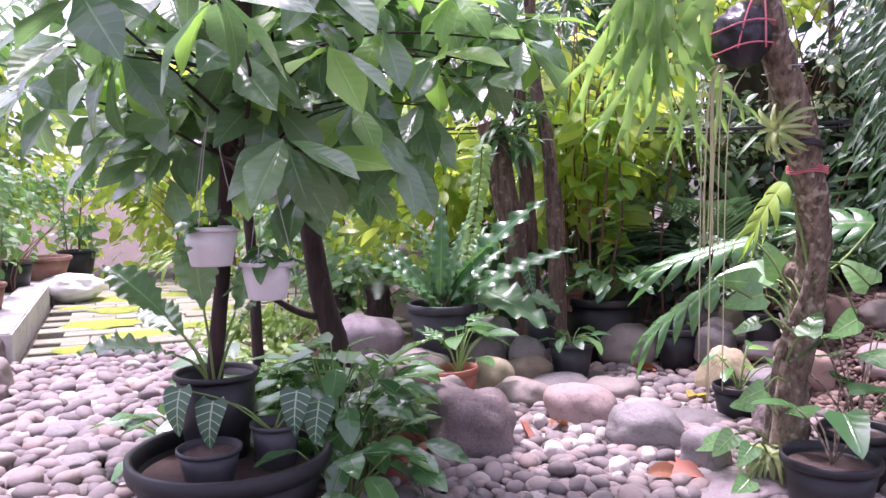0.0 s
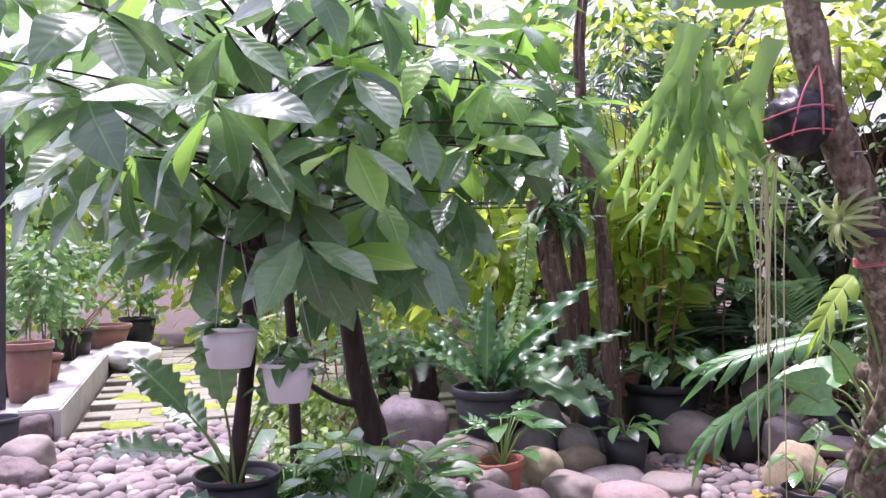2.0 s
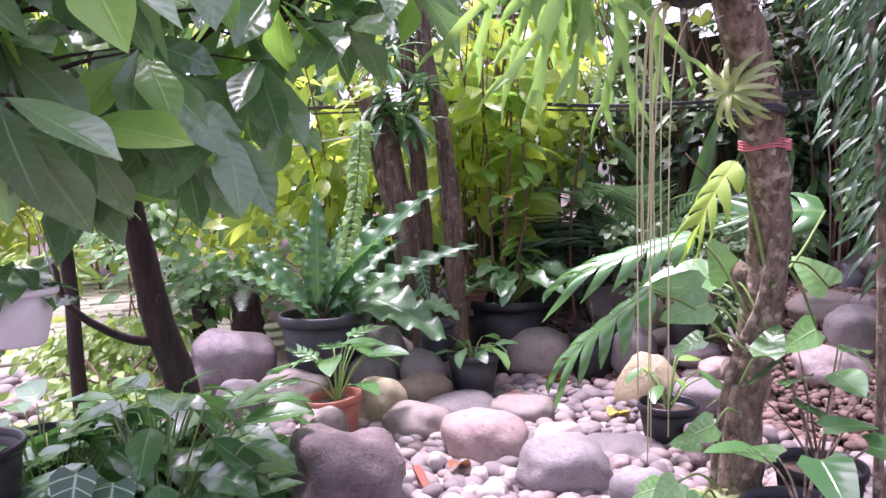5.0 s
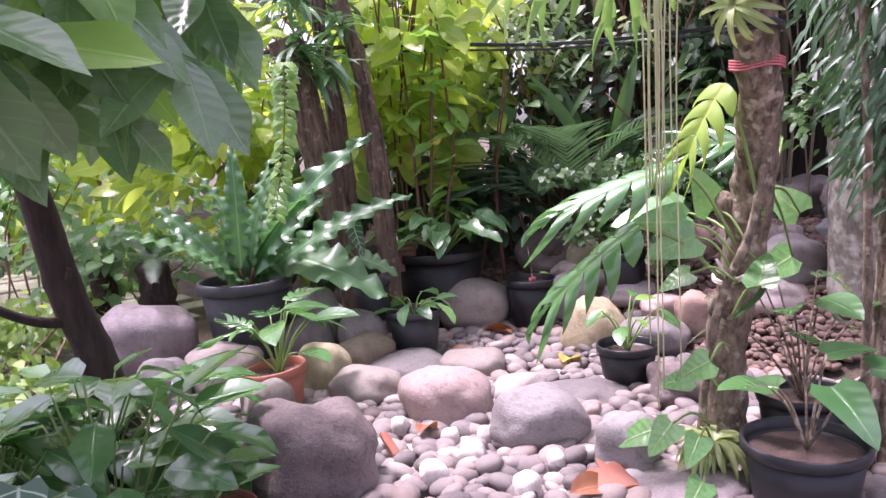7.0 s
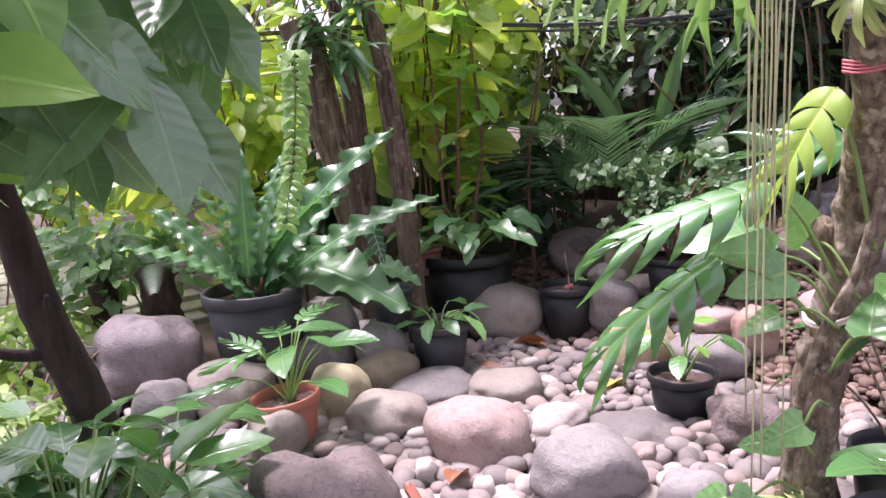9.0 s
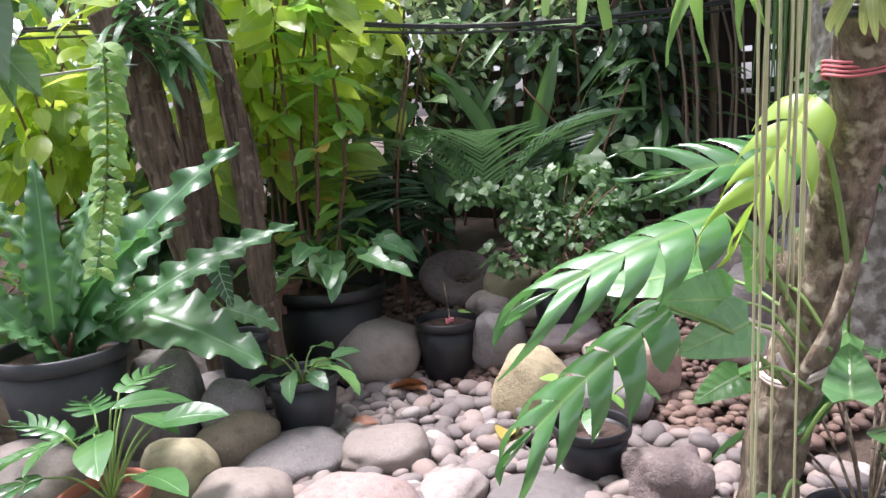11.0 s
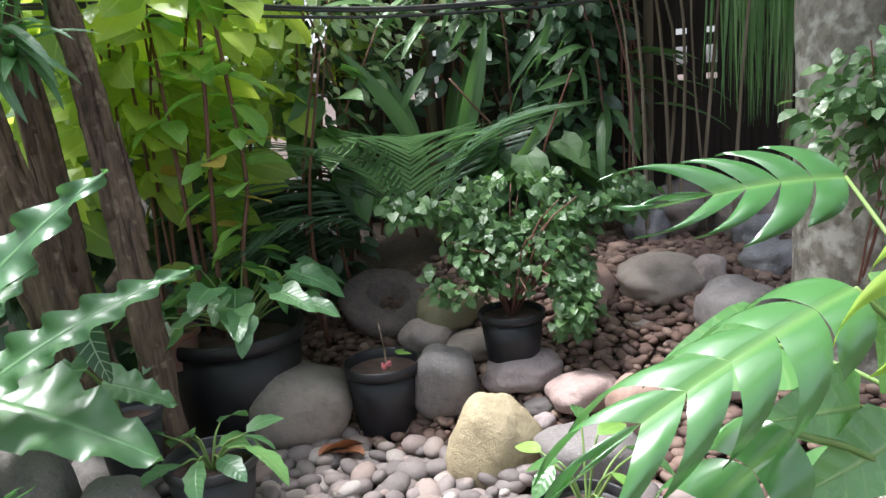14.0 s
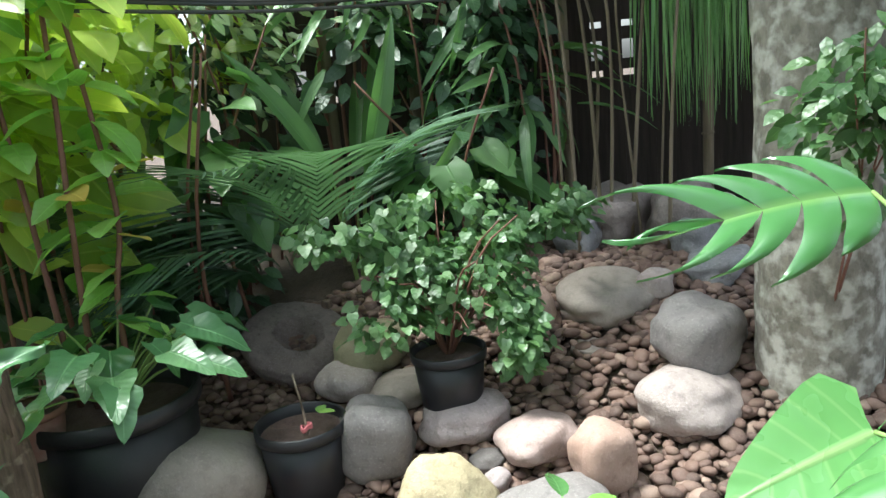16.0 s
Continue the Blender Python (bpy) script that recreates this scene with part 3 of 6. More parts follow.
def moss_pad(u, v, r):
    p = c0 + cu * u + cv * v
    vs, fs = [(p.x, p.y, 0.047)], []
    for k in range(28):
        a = 2 * math.pi * k / 28
        q = r * (1 + 0.45 * noise.noise(Vector((math.cos(a) * 2 + u * 5, math.sin(a) * 2, v))) + 0.25 * noise.noise(Vector((math.cos(a) * 6, math.sin(a) * 6, u))))
        for s, z in ((0.75, 0.046), (1.0, 0.03)):
            vs.append((p.x + cu.x * q * s * 1.5 * math.cos(a) + cv.x * q * s * math.sin(a), p.y + cu.y * q * s * 1.5 * math.cos(a) + cv.y * q * s * math.sin(a), z))
    for k in range(28):
        a, b = 1 + 2 * k, 1 + 2 * ((k + 1) % 28)
        fs += [(0, a, b), (a, a + 1, b + 1, b)]
    part("moss", mesh_of("moss", vs, fs), MOSS, COURT, "bright yellow-green moss")


for u, v, r in ((0.35, 0.35, 0.12), (0.8, 0.8, 0.2), (0.5, 1.5, 0.22), (1.2, 1.1, 0.12), (0.7, 2.3, 0.2), (1.5, 2.0, 0.16), (0.6, 3.2, 0.22), (1.3, 3.3, 0.2), (0.25, 2.6, 0.1)):
    moss_pad(u, v, r)


def block(name, c, size, rot, material, bevel=0.012):
    bm = bmesh.new()
    bmesh.ops.create_cube(bm, size=1.0)
    bmesh.ops.scale(bm, vec=size, verts=bm.verts)
    bmesh.ops.bevel(bm, geom=bm.edges[:], offset=bevel, segments=2, affect="EDGES")
    me = bpy.data.meshes.new(name)
    bm.to_mesh(me)
    bm.free()
    return me, Matrix.Translation(c) @ Matrix.Rotation(rot, 4, "Z")


kerb_rot = math.atan2(cv.y, cv.x)
me, m = block("trim_kerb", c0 + cv * 2.5 - cu * 0.14 + Vector((0, 0, 0.10)), (5.0, 0.26, 0.28), kerb_rot, CONCRETE)
solo("trim_kerb", me, CONCRETE, "low pale concrete kerb beside the mossy court", "kerb", kind="structure", m=m)
me, m = block("trim_terrace", c0 + cv * 2.6 - cu * 1.35 + Vector((0, 0, 0.08)), (4.8, 2.1, 0.22), kerb_rot, CONCRETE)
solo("trim_terrace", me, CONCRETE, "raised concrete terrace carrying potted plants", "terrace", kind="structure", m=m)

# ---- boulders ----
rock("tan", 1.08, 4.90, 0.13, 0.209, 0.166)
rock("grey", 1.57, 4.66, 0.19, 0.117, 0.143)
rock("yellow", 1.57, 4.32, 0.13, 0.140, 0.199)
rock("lilac", 1.84, 4.57, 0.20, 0.138, 0.073)
rock("pale", 1.67, 5.00, 0.27, 0.117, 0.056)
rock("tan", 1.77, 4.83, 0.24, 0.120, 0.049)
rock("olive", 1.78, 5.03, 0.34, 0.131, 0.096)
rock("rust", 2.24, 4.73, 0.38, 0.103, 0.133)
rock("tan", 2.52, 4.62, 0.40, 0.195, 0.098)
rock("pale", 2.64, 4.49, 0.45, 0.059, 0.062)
rock("slate", 2.81, 5.04, 0.50, 0.104, 0.105)
rock("slab", 3.04, 5.06, 0.60, 0.176, 0.094)
rock("slab", 3.17, 4.76, 0.60, 0.150, 0.086)
rock("slate", 3.02, 4.62, 0.51, 0.085, 0.089)
rock("slate", 2.88, 4.41, 0.47, 0.105, 0.065)
rock("rust", 2.58, 4.97, 0.46, 0.050, 0.037)
rock("pink", 1.93, 4.34, 0.18, 0.126, 0.061)
rock("rust", 1.97, 4.12, 0.19, 0.089, 0.102)
rock("grey", 1.77, 4.09, 0.12, 0.156, 0.085)
rock("dark", 1.80, 4.42, 0.13, 0.054, 0.028)
rock("lilac", 1.76, 4.33, 0.12, 0.041, 0.027)
rock("grey", 0.25, 4.97, 0.12, 0.155, 0.107)
rock("grey", 0.50, 4.81, 0.10, 0.135, 0.097)
rock("rust", 2.28, 4.66, 0.27, 0.100, 0.032)
rock("tan", 2.32, 4.50, 0.30, 0.068, 0.033)
rock("grey", 2.48, 4.19, 0.38, 0.151, 0.128)
rock("pale", 2.33, 4.11, 0.24, 0.159, 0.099)
rock("pink", 0.79, 3.67, 0.07, 0.173, 0.130)
rock("grey", 1.06, 3.35, 0.08, 0.165, 0.122)
rock("pale", 1.07, 3.78, 0.05, 0.113, 0.058)
rock("dark", 1.31, 3.67, 0.05, 0.160, 0.037)
rock("tan", 0.94, 4.12, 0.06, 0.150, 0.065)
rock("grey", 0.66, 4.18, 0.06, 0.176, 0.054)
rock("tan", 0.50, 3.94, 0.07, 0.145, 0.073)
rock("olive", 0.32, 4.07, 0.10, 0.110, 0.131)
rock("moss", 0.49, 4.31, 0.12, 0.132, 0.072)
rock("grey", 0.49, 4.38, 0.22, 0.107, 0.065)
rock("grey", 0.27, 4.55, 0.29, 0.134, 0.096)
rock("dark", 0.24, 4.43, 0.19, 0.127, 0.078)
rock("purple", -0.48, 4.49, 0.27, 0.203, 0.098)
rock("grey", -0.34, 4.09, 0.16, 0.114, 0.060)
rock("tan", -0.11, 4.21, 0.13, 0.172, 0.095)
rock("brown", 0.32, 3.15, 0.13, 0.177, 0.169)
rock("tan", 0.12, 3.77, 0.12, 0.102, 0.076)
rock("grey", 1.26, 3.08, 0.08, 0.094, 0.119)
rock("pink", 1.28, 3.48, 0.04, 0.042, 0.043)
rock("brown", 1.65, 3.56, 0.07, 0.115, 0.106)
rock("lilac", 1.32, 2.85, 0.05, 0.173, 0.025)
rock("brown", -2.93, 4.21, 0.10, 0.117, 0.128)
rock("tan", -2.45, 3.66, 0.10, 0.140, 0.133)
rock("brown", -2.29, 3.42, 0.06, 0.140, 0.110)
rock("tan", -1.75, 3.60, 0.03, 0.146, 0.049)
rock("grey", -1.50, 3.05, 0.03, 0.123, 0.062)
rock("grey", -1.22, 2.70, 0.03, 0.095, 0.047)

# ---- tree trunk on the path, with its hanging plants ----
TRUNK = thing("garden_tree", (1.51, 2.97, 0), "slim tan tree trunk tied with twine", "tree")
part("trunk", tube([(1.56, 3.08, -0.05), (1.565, 3.07, 0.2), (1.562, 3.04, 0.42), (1.585, 3.0, 0.64), (1.585, 2.92, 0.93), (1.525, 2.81, 1.18), (1.455, 2.73, 1.38), (1.375, 2.65, 1.56), (1.31, 2.62, 1.80), (1.24, 2.6, 2.3), (1.2, 2.65, 3.3)], 0.063, 0.046, 26, 12, 0.20, 15, 0.035), BARK_TAN, TRUNK)
for kx, ky, kz, kr in ((1.53, 2.99, 0.80, 0.030), (1.56, 2.86, 1.02, 0.022), (1.50, 2.99, 0.52, 0.026), (1.53, 3.02, 0.30, 0.022)):
    part("knot", mesh_of("knot", [(kx + c[0] * kr, ky + c[1] * kr, kz + c[2] * kr * 1.5) for c in ICO2[0]], ICO2[1]), BARK_TAN, TRUNK, "old branch scar")
part("limb", tube([(1.24, 2.6, 2.3), (1.5, 2.8, 2.9), (1.9, 3.1, 3.5)], 0.035, 0.015, 10, 5, 0.08), BARK_TAN, TRUNK)
part("limb", tube([(1.25, 2.61, 2.2), (0.95, 2.6, 2.8), (0.7, 2.9, 3.4)], 0.035, 0.015, 10, 5, 0.08), BARK_TAN, TRUNK)


def ring(cx, cy, cz, r, thick, tilt=0.0, turns=2):
    pts = []
    for k in range(14 * turns + 1):
        a = 2 * math.pi * k / 14
        pts.append((cx + r * math.cos(a), cy + r * math.sin(a), cz + tilt * r * math.cos(a) + 0.007 * k / 14 + 0.004 * math.sin(a * 3)))
    return tube(pts, thick, thick, 6, 2)


def twine(name, at, r, thick, material, label, turns=2, tilt=0.0):
    solo(name, ring(at[0], at[1], at[2], r, thick, tilt, turns), material, label, "twine")


twine("twine", (1.53, 2.82, 1.155), 0.064, 0.0028, TWINE_PINK, "pink plastic twine wound round the trunk", 4)
twine("rubber_band", (1.503, 2.785, 1.245), 0.064, 0.008, BAG, "dark rubber strap round the tree trunk", 2)
twine("twine", (1.58, 3.005, 0.60), 0.070, 0.005, RIBBON, "faded pink ribbon knotted round the trunk", 2, 0.3)
solo("ribbon_knot", tube([(1.535, 2.955, 0.60), (1.505, 2.945, 0.615), (1.485, 2.95, 0.66)], 0.012, 0.004, 6, 4), RIBBON, "faded ribbon knot end on the trunk", "ribbon")
twine("wire_tie", (1.41, 2.685, 1.48), 0.060, 0.0016, WIRE, "thin wire round the tree trunk", 1, 0.2)

# black bag of roots tied to the trunk
vs = []
for c in ICO4[0]:
    p = Vector(c)
    d = 1 + 0.16 * noise.noise(p * 2.2) + 0.10 * noise.noise(p * 5)
    vs.append((1.265 + p.x * d * 0.085, 2.58 + p.y * d * 0.08, 1.575 + p.z * d * 0.10))
bag = thing("root_bag", (1.265, 2.58, 1.48), "black plastic bag of roots tied to the trunk", "plant bag")
part("bag", mesh_of("bag", vs, ICO4[1]), BAG, bag)
for z, r in ((1.53, 0.090), (1.595, 0.094)):
    part("twine", ring(1.265, 2.58, z, r, 0.0028, 0.15, 1), TWINE_PINK, bag, "pink plastic twine")
for dx in (-0.03, 0.05):
    part("twine", tube([(1.265 + dx, 2.495, 1.525), (1.265 + dx * 0.6 + 0.02, 2.51, 1.645), (1.32, 2.58, 1.74)], 0.003, 0.003, 6, 5), TWINE_PINK, bag, "pink plastic twine")

# staghorn fern above it
STAG = thing("staghorn_fern", (1.28, 2.62, 1.95), "large pale green staghorn fern mounted on the trunk", "fern")


def antler(length, width, forks, droop, seed):
    """A hanging frond that forks again and again."""
    verts, faces, uvs = [], [], []
    r = random.Random(seed)

    def blade(x, y, ang, w0, ln, level, z):
        n = 6
        first = len(verts)
        for i in range(n + 1):
            q = i / n
            a = ang * (1 - 0.3 * q)
            cx, cy = x + math.sin(a) * ln * q, y + math.cos(a) * ln * q
            w = w0 * (1 - 0.25 * q) if level < forks else w0 * (1 - q ** 2) + 0.002
            w *= 1.0 + (0.5 * q * q if level < forks else 0)
            for u in (-1, 0, 1):
                verts.append((cx + u * w * math.cos(a), cy - u * w * math.sin(a), z - droop * cy * cy + 0.01 * abs(u) + 0.012 * math.sin(cy * 30 + u + seed)))
                uvs.append((0.5 + 0.5 * u, min(1, cy / length)))
        for i in range(n):
            for k in range(2):
                b = first + i * 3 + k
                faces.append((b, b + 1, b + 4, b + 3))
        if level < forks:
            ex, ey = x + math.sin(ang * 0.7) * ln, y + math.cos(ang * 0.7) * ln
            for s in (-1, 1):
                blade(ex + s * w0 * 0.45, ey - 0.012, ang * 0.6 + s * r.uniform(0.22, 0.5), w0 * r.uniform(0.55, 0.7), ln * r.uniform(0.6, 0.85), level + 1, z + s * 0.004)

    blade(0, 0, 0.0, width, length * 0.42, 0, 0.0)
    return mesh_of("frond", verts, faces, uvs)


fronds = [antler(0.62, 0.040, 2, 0.5, 1), antler(0.6, 0.046, 2, 0.3, 5), antler(0.7, 0.042, 3, 0.2, 9)]
for k in range(12):
    a = uni(1.9, 5.6)
    way = Vector((math.cos(a) * 0.34, math.sin(a) * 0.18, uni(-1.0, -0.75)))
    at = Vector((1.10 + uni(-0.15, 0.12), 2.62 + uni(-0.04, 0.08), 1.84 + uni(-0.14, 0.06)))
    part("frond", rng.choice(fronds), LEAF_STAG, STAG, m=aim(at, way, (-0.3, -1, 0.25), uni(-0.9, 0.9), uni(0.48, 0.78)))
shield_v, shield_f, shield_u = [], [], []
for i in range(13):
    for k in range(25):
        q, a = i / 12, -0.3 + 3.7 * k / 24
        r = q * (0.24 + 0.035 * math.sin(a * 7) * q)
        shield_v.append((1.24 + r * math.cos(a), 2.58 - 0.10 * q * q + 0.015 * math.sin(a * 9) * q, 1.93 + r * 0.8 * math.sin(a)))
        shield_u.append((k / 24, q))
for i in range(12):
    for k in range(24):
        b = i * 25 + k
        shield_f.append((b, b + 1, b + 26, b + 25))
part("shield_frond", mesh_of("shield", shield_v, shield_f, shield_u), LEAF_STAG, STAG, "broad pale shield frond")

# aerial roots that hang from the bag
for k in range(9):
    x, y = 1.172 + uni(-0.03, 0.03), 2.62 + uni(-0.04, 0.04)
    low = uni(0.72, 0.95) if k > 2 else uni(0.35, 0.6)
    solo("aerial_root", tube([(1.235, 2.58, 1.50), (x + 0.01, y, 1.45), (x + uni(-0.008, 0.008), y, 1.15), (x + uni(-0.008, 0.008), y, low)], 0.0024, 0.0017, 6, 5), ROOT, "pale cord-like aerial root hanging from the bag", "root", "hanging aerial roots")
solo("aerial_root", tube([(1.29, 2.59, 1.50), (1.236, 2.62, 1.3), (1.232, 2.62, 0.45)], 0.0022, 0.0017, 6, 5), ROOT, "pale cord-like aerial root hanging from the bag", "root", "hanging aerial roots")

# ---- climbing vine with cut leaves on the trunk ----
VINE = thing("split_leaf_vine", (1.47, 2.93, 0.02), "glossy green split-leaf vine climbing the trunk", "vine")
part("stem", tube([(1.45, 3.0, 0.0), (1.46, 2.99, 0.22), (1.475, 2.965, 0.42), (1.50, 2.93, 0.58), (1.545, 2.88, 0.74), (1.565, 2.845, 0.92)], 0.013, 0.011, 10, 6, 0.08, 30), BARK_TAN, VINE)
cut_a = split_leaf("cut_leaf", 0.44, 0.215, 6, 0.3, 0.75, 0.9, 0.2)
cut_b = split_leaf("cut_leaf_b", 0.44, 0.36, 5, 0.45, 0.72, 0.45, 0.4)
cut_c = split_leaf("cut_leaf_c", 0.36, 0.24, 5, 0.6, 0.7, 0.6, 0.2)


def stalked(parent, mesh, foot, head, tip, material, up=(0, 0, 1), roll=0.0, stalk=0.005, stalk_mat=STEM_GREEN, scale=1.0, sag=0.03):
    """A leaf on its stalk: stalk from foot to head, blade from head towards tip."""
    f, h = Vector(foot), Vector(head)
    mid = (f + h) / 2 + Vector((0, 0, sag))
    leaf = part("leaf", mesh, material, parent, m=aim(h, Vector(tip) - h, up, roll, scale))
    part("stalk", tube([f, mid, h], stalk * 1.2, stalk * 0.8, 6, 4), stalk_mat, leaf)
    return leaf



stalked(VINE, cut_a, (1.53, 2.93, 0.70), (1.40, 3.0, 0.925), (0.985, 3.02, 0.83), LEAF_VINE, (-0.45, -0.35, 0.82), 0.0, scale=0.98)
stalked(VINE, cut_a, (1.50, 2.94, 0.60), (1.28, 2.99, 0.766), (0.95, 3.07, 0.52), LEAF_VINE, (-0.45, -0.4, 0.8), 0.0, scale=0.95)
stalked(VINE, cut_b, (1.58, 2.88, 0.78), (1.97, 3.44, 0.965), (1.62, 3.58, 0.99), LEAF_VINE, (-0.5, -0.45, 0.8), 0.0, scale=0.82, sag=-0.02)
stalked(VINE, cut_c, (1.56, 2.86, 0.80), (1.475, 2.87, 1.13), (1.32, 2.88, 0.94), LEAF_VINE_NEW, (-0.5, -0.85, 0.5), 0.4, scale=0.72)
heart_v = leaf_mesh("round_leaf", kind="heart", length=0.22, width=0.19, droop=0.4, fold=0.12, along=10, across=6)
for foot, head, tip, mt in (
        ((1.55, 2.90, 0.70), (1.50, 3.0, 0.79), (1.43, 2.98, 0.95), LEAF_VARIEG), ((1.53, 2.92, 0.66), (1.42, 3.0, 0.76), (1.25, 3.0, 0.785), LEAF_VARIEG), ((1.52, 2.92, 0.62), (1.43, 2.96, 0.725), (1.26, 2.97, 0.675), LEAF_VARIEG),
        ((1.52, 2.90, 0.6), (1.42, 2.97, 0.62), (1.26, 3.0, 0.56), LEAF_VINE), ((1.50, 2.90, 0.5), (1.55, 2.84, 0.6), (1.62, 2.92, 0.72), LEAF_VINE_NEW),
        ((1.50, 2.90, 0.42), (1.42, 2.86, 0.40), (1.30, 2.90, 0.33), LEAF_VINE), ((1.47, 2.90, 0.3), (1.40, 2.93, 0.33), (1.24, 3.0, 0.30), LEAF_BROAD),
        ((1.45, 2.92, 0.2), (1.33, 2.90, 0.22), (1.22, 2.85, 0.14), LEAF_BROAD), ((1.45, 2.92, 0.15), (1.38, 2.84, 0.20), (1.28, 2.74, 0.12), LEAF_BROAD),
        ((1.45, 2.92, 0.1), (1.30, 2.98, 0.17), (1.17, 3.02, 0.12), LEAF_BROAD), ((1.45, 2.92, 0.1), (1.36, 2.78, 0.10), (1.26, 2.70, 0.04), LEAF_VINE),
        ((1.62, 2.92, 0.85), (1.80, 3.10, 0.62), (1.66, 3.2, 0.50), LEAF_VARIEG), ((1.62, 2.92, 0.85), (1.86, 3.16, 0.74), (1.74, 3.25, 0.88), LEAF_VARIEG)):
    stalked(VINE, heart_v, foot, head, tip, mt, (-0.5, -0.8, 0.7), uni(-0.3, 0.3), 0.004, scale=uni(0.60, 0.72) if mt == LEAF_VARIEG else uni(0.42, 0.58))
stalked(VINE, heart_v, (1.58, 2.92, 0.66), (1.50, 3.20, 0.77), (1.21, 3.25, 0.765), LEAF_VARIEG, (-0.4, -0.5, 0.8), 0.0, 0.004, scale=1.0)

# variegated rosettes at the foot and on the trunk
strap = leaf_mesh("strap_leaf", kind="strap", length=0.17, width=0.021, droop=2.1, fold=0.35, along=10, across=2)


def rosette(at, n, size, label, up=(0, 0, 1)):
    ob = thing("variegated_rosette", at, label, "plant", "variegated rosettes")
    base = Vector(up).to_track_quat("Z", "Y").to_matrix()
    for k in range(n):
        a, lift = k * 2.399, 1.1 - 0.9 * (k / n)
        way = base @ Vector((math.cos(a) * math.cos(lift), math.sin(a) * math.cos(lift), math.sin(lift)))
        part("leaf", strap, LEAF_STRIPE, ob, m=aim(at, way, base @ Vector((0, 0, 1)), 0, size * uni(0.8, 1.2)))
    return ob


rosette((1.46, 2.93, 0.13), 60, 0.85, "yellow-striped strappy rosette at the foot of the trunk")
rosette((1.41, 2.70, 1.30), 24, 0.75, "pale striped strappy plant growing on the trunk", (-0.8, -0.6, 0.1))

# ---- the large-leaved tree in the round planter ----
pot("planter_basin", (-0.33, 2.30, 0.0), 0.31, 0.24, 0.29, BLACK, "wide black plastic planter basin on the pebbles", 0.06, fill=0.75)
pot("nursery_pot", (-0.43, 2.41, 0.21), 0.135, 0.10, 0.30, BLACK, "black nursery pot standing in the planter basin", 0.02)
pot("nursery_pot", (-0.20, 2.36, 0.21), 0.080, 0.06, 0.15, GREYP, "small dark grey pot in the planter basin", 0.015)
pot("nursery_pot", (-0.34, 2.18, 0.21), 0.095, 0.07, 0.12, GREYP, "small dark grey pot in the planter basin", 0.015)
TREE = thing("large_leaved_tree", (-0.43, 2.41, 0.44), "tree with large glossy dark green leaves in a pot", "tree")
part("trunk", tube([(-0.44, 2.41, 0.42), (-0.43, 2.42, 0.60), (-0.40, 2.42, 0.85), (-0.36, 2.38, 1.15), (-0.28, 2.28, 1.32), (-0.21, 2.21, 1.5), (-0.2, 2.2, 1.85), (-0.25, 2.15, 2.3)], 0.028, 0.016, 14, 7, 0.08, 25), BARK_DARK, TREE)
LT = thing("leaning_tree", (-0.40, 3.62, 0.0), "leaning dark brown tree trunk beside the rockery", "tree")
part("trunk", tube([(-0.36, 3.66, -0.05), (-0.40, 3.61, 0.33), (-0.455, 3.54, 0.62), (-0.475, 3.50, 0.84), (-0.51, 3.40, 1.24), (-0.45, 3.2, 1.7), (-0.3, 3.0, 2.2)], 0.068, 0.032, 18, 8, 0.08, 18, 0.02), BARK_DARK, LT)
part("limb", tube([(-0.43, 3.57, 0.50), (-0.55, 3.45, 0.55), (-0.68, 3.35, 0.68), (-0.72, 3.33, 0.84)], 0.020, 0.010, 9, 5, 0.1, 30), BARK_DARK, LT)
part("limb", tube([(-0.45, 3.54, 0.62), (-0.40, 3.45, 0.70)], 0.014, 0.008, 8, 4, 0.1, 30), BARK_DARK, LT)
part("limb", tube([(-0.49, 3.45, 1.05), (-0.2, 3.1, 1.4), (0.1, 2.95, 1.6), (0.5, 3.0, 1.75)], 0.022, 0.008, 9, 5, 0.06, 30), BARK_DARK, LT)

big_leaf = [leaf_mesh("tree_leaf", kind="obovate", length=0.21, width=0.086, droop=d, fold=fo, ruffle=ru, along=16, across=6, waves=2) for d, fo, ru in ((0.35, 0.25, 0.02), (0.7, 0.18, 0.03), (0.15, 0.3, 0.02), (0.9, 0.1, 0.04))]
WALK = [Vector(p) for p in ((0.77, 0.1, 1.1), (0.82, 0.3, 1.2), (0.71, 0.5, 1.2), (0.76, 0.8, 1.1), (0.49, 1.1, 1.07), (0.50, 1.5, 1.14), (0.51, 2.0, 1.23), (0.52, 2.4, 1.23), (0.64, 2.82, 1.25))]


def clear(p, keep=0.24):
    """Whether a place keeps off the walkway."""
    for a, b in zip(WALK, WALK[1:]):
        d = b - a
        t = min(1, max(0, (p - a).dot(d) / d.dot(d)))
        if (p - (a + d * t)).length < keep:
            return False
    return True


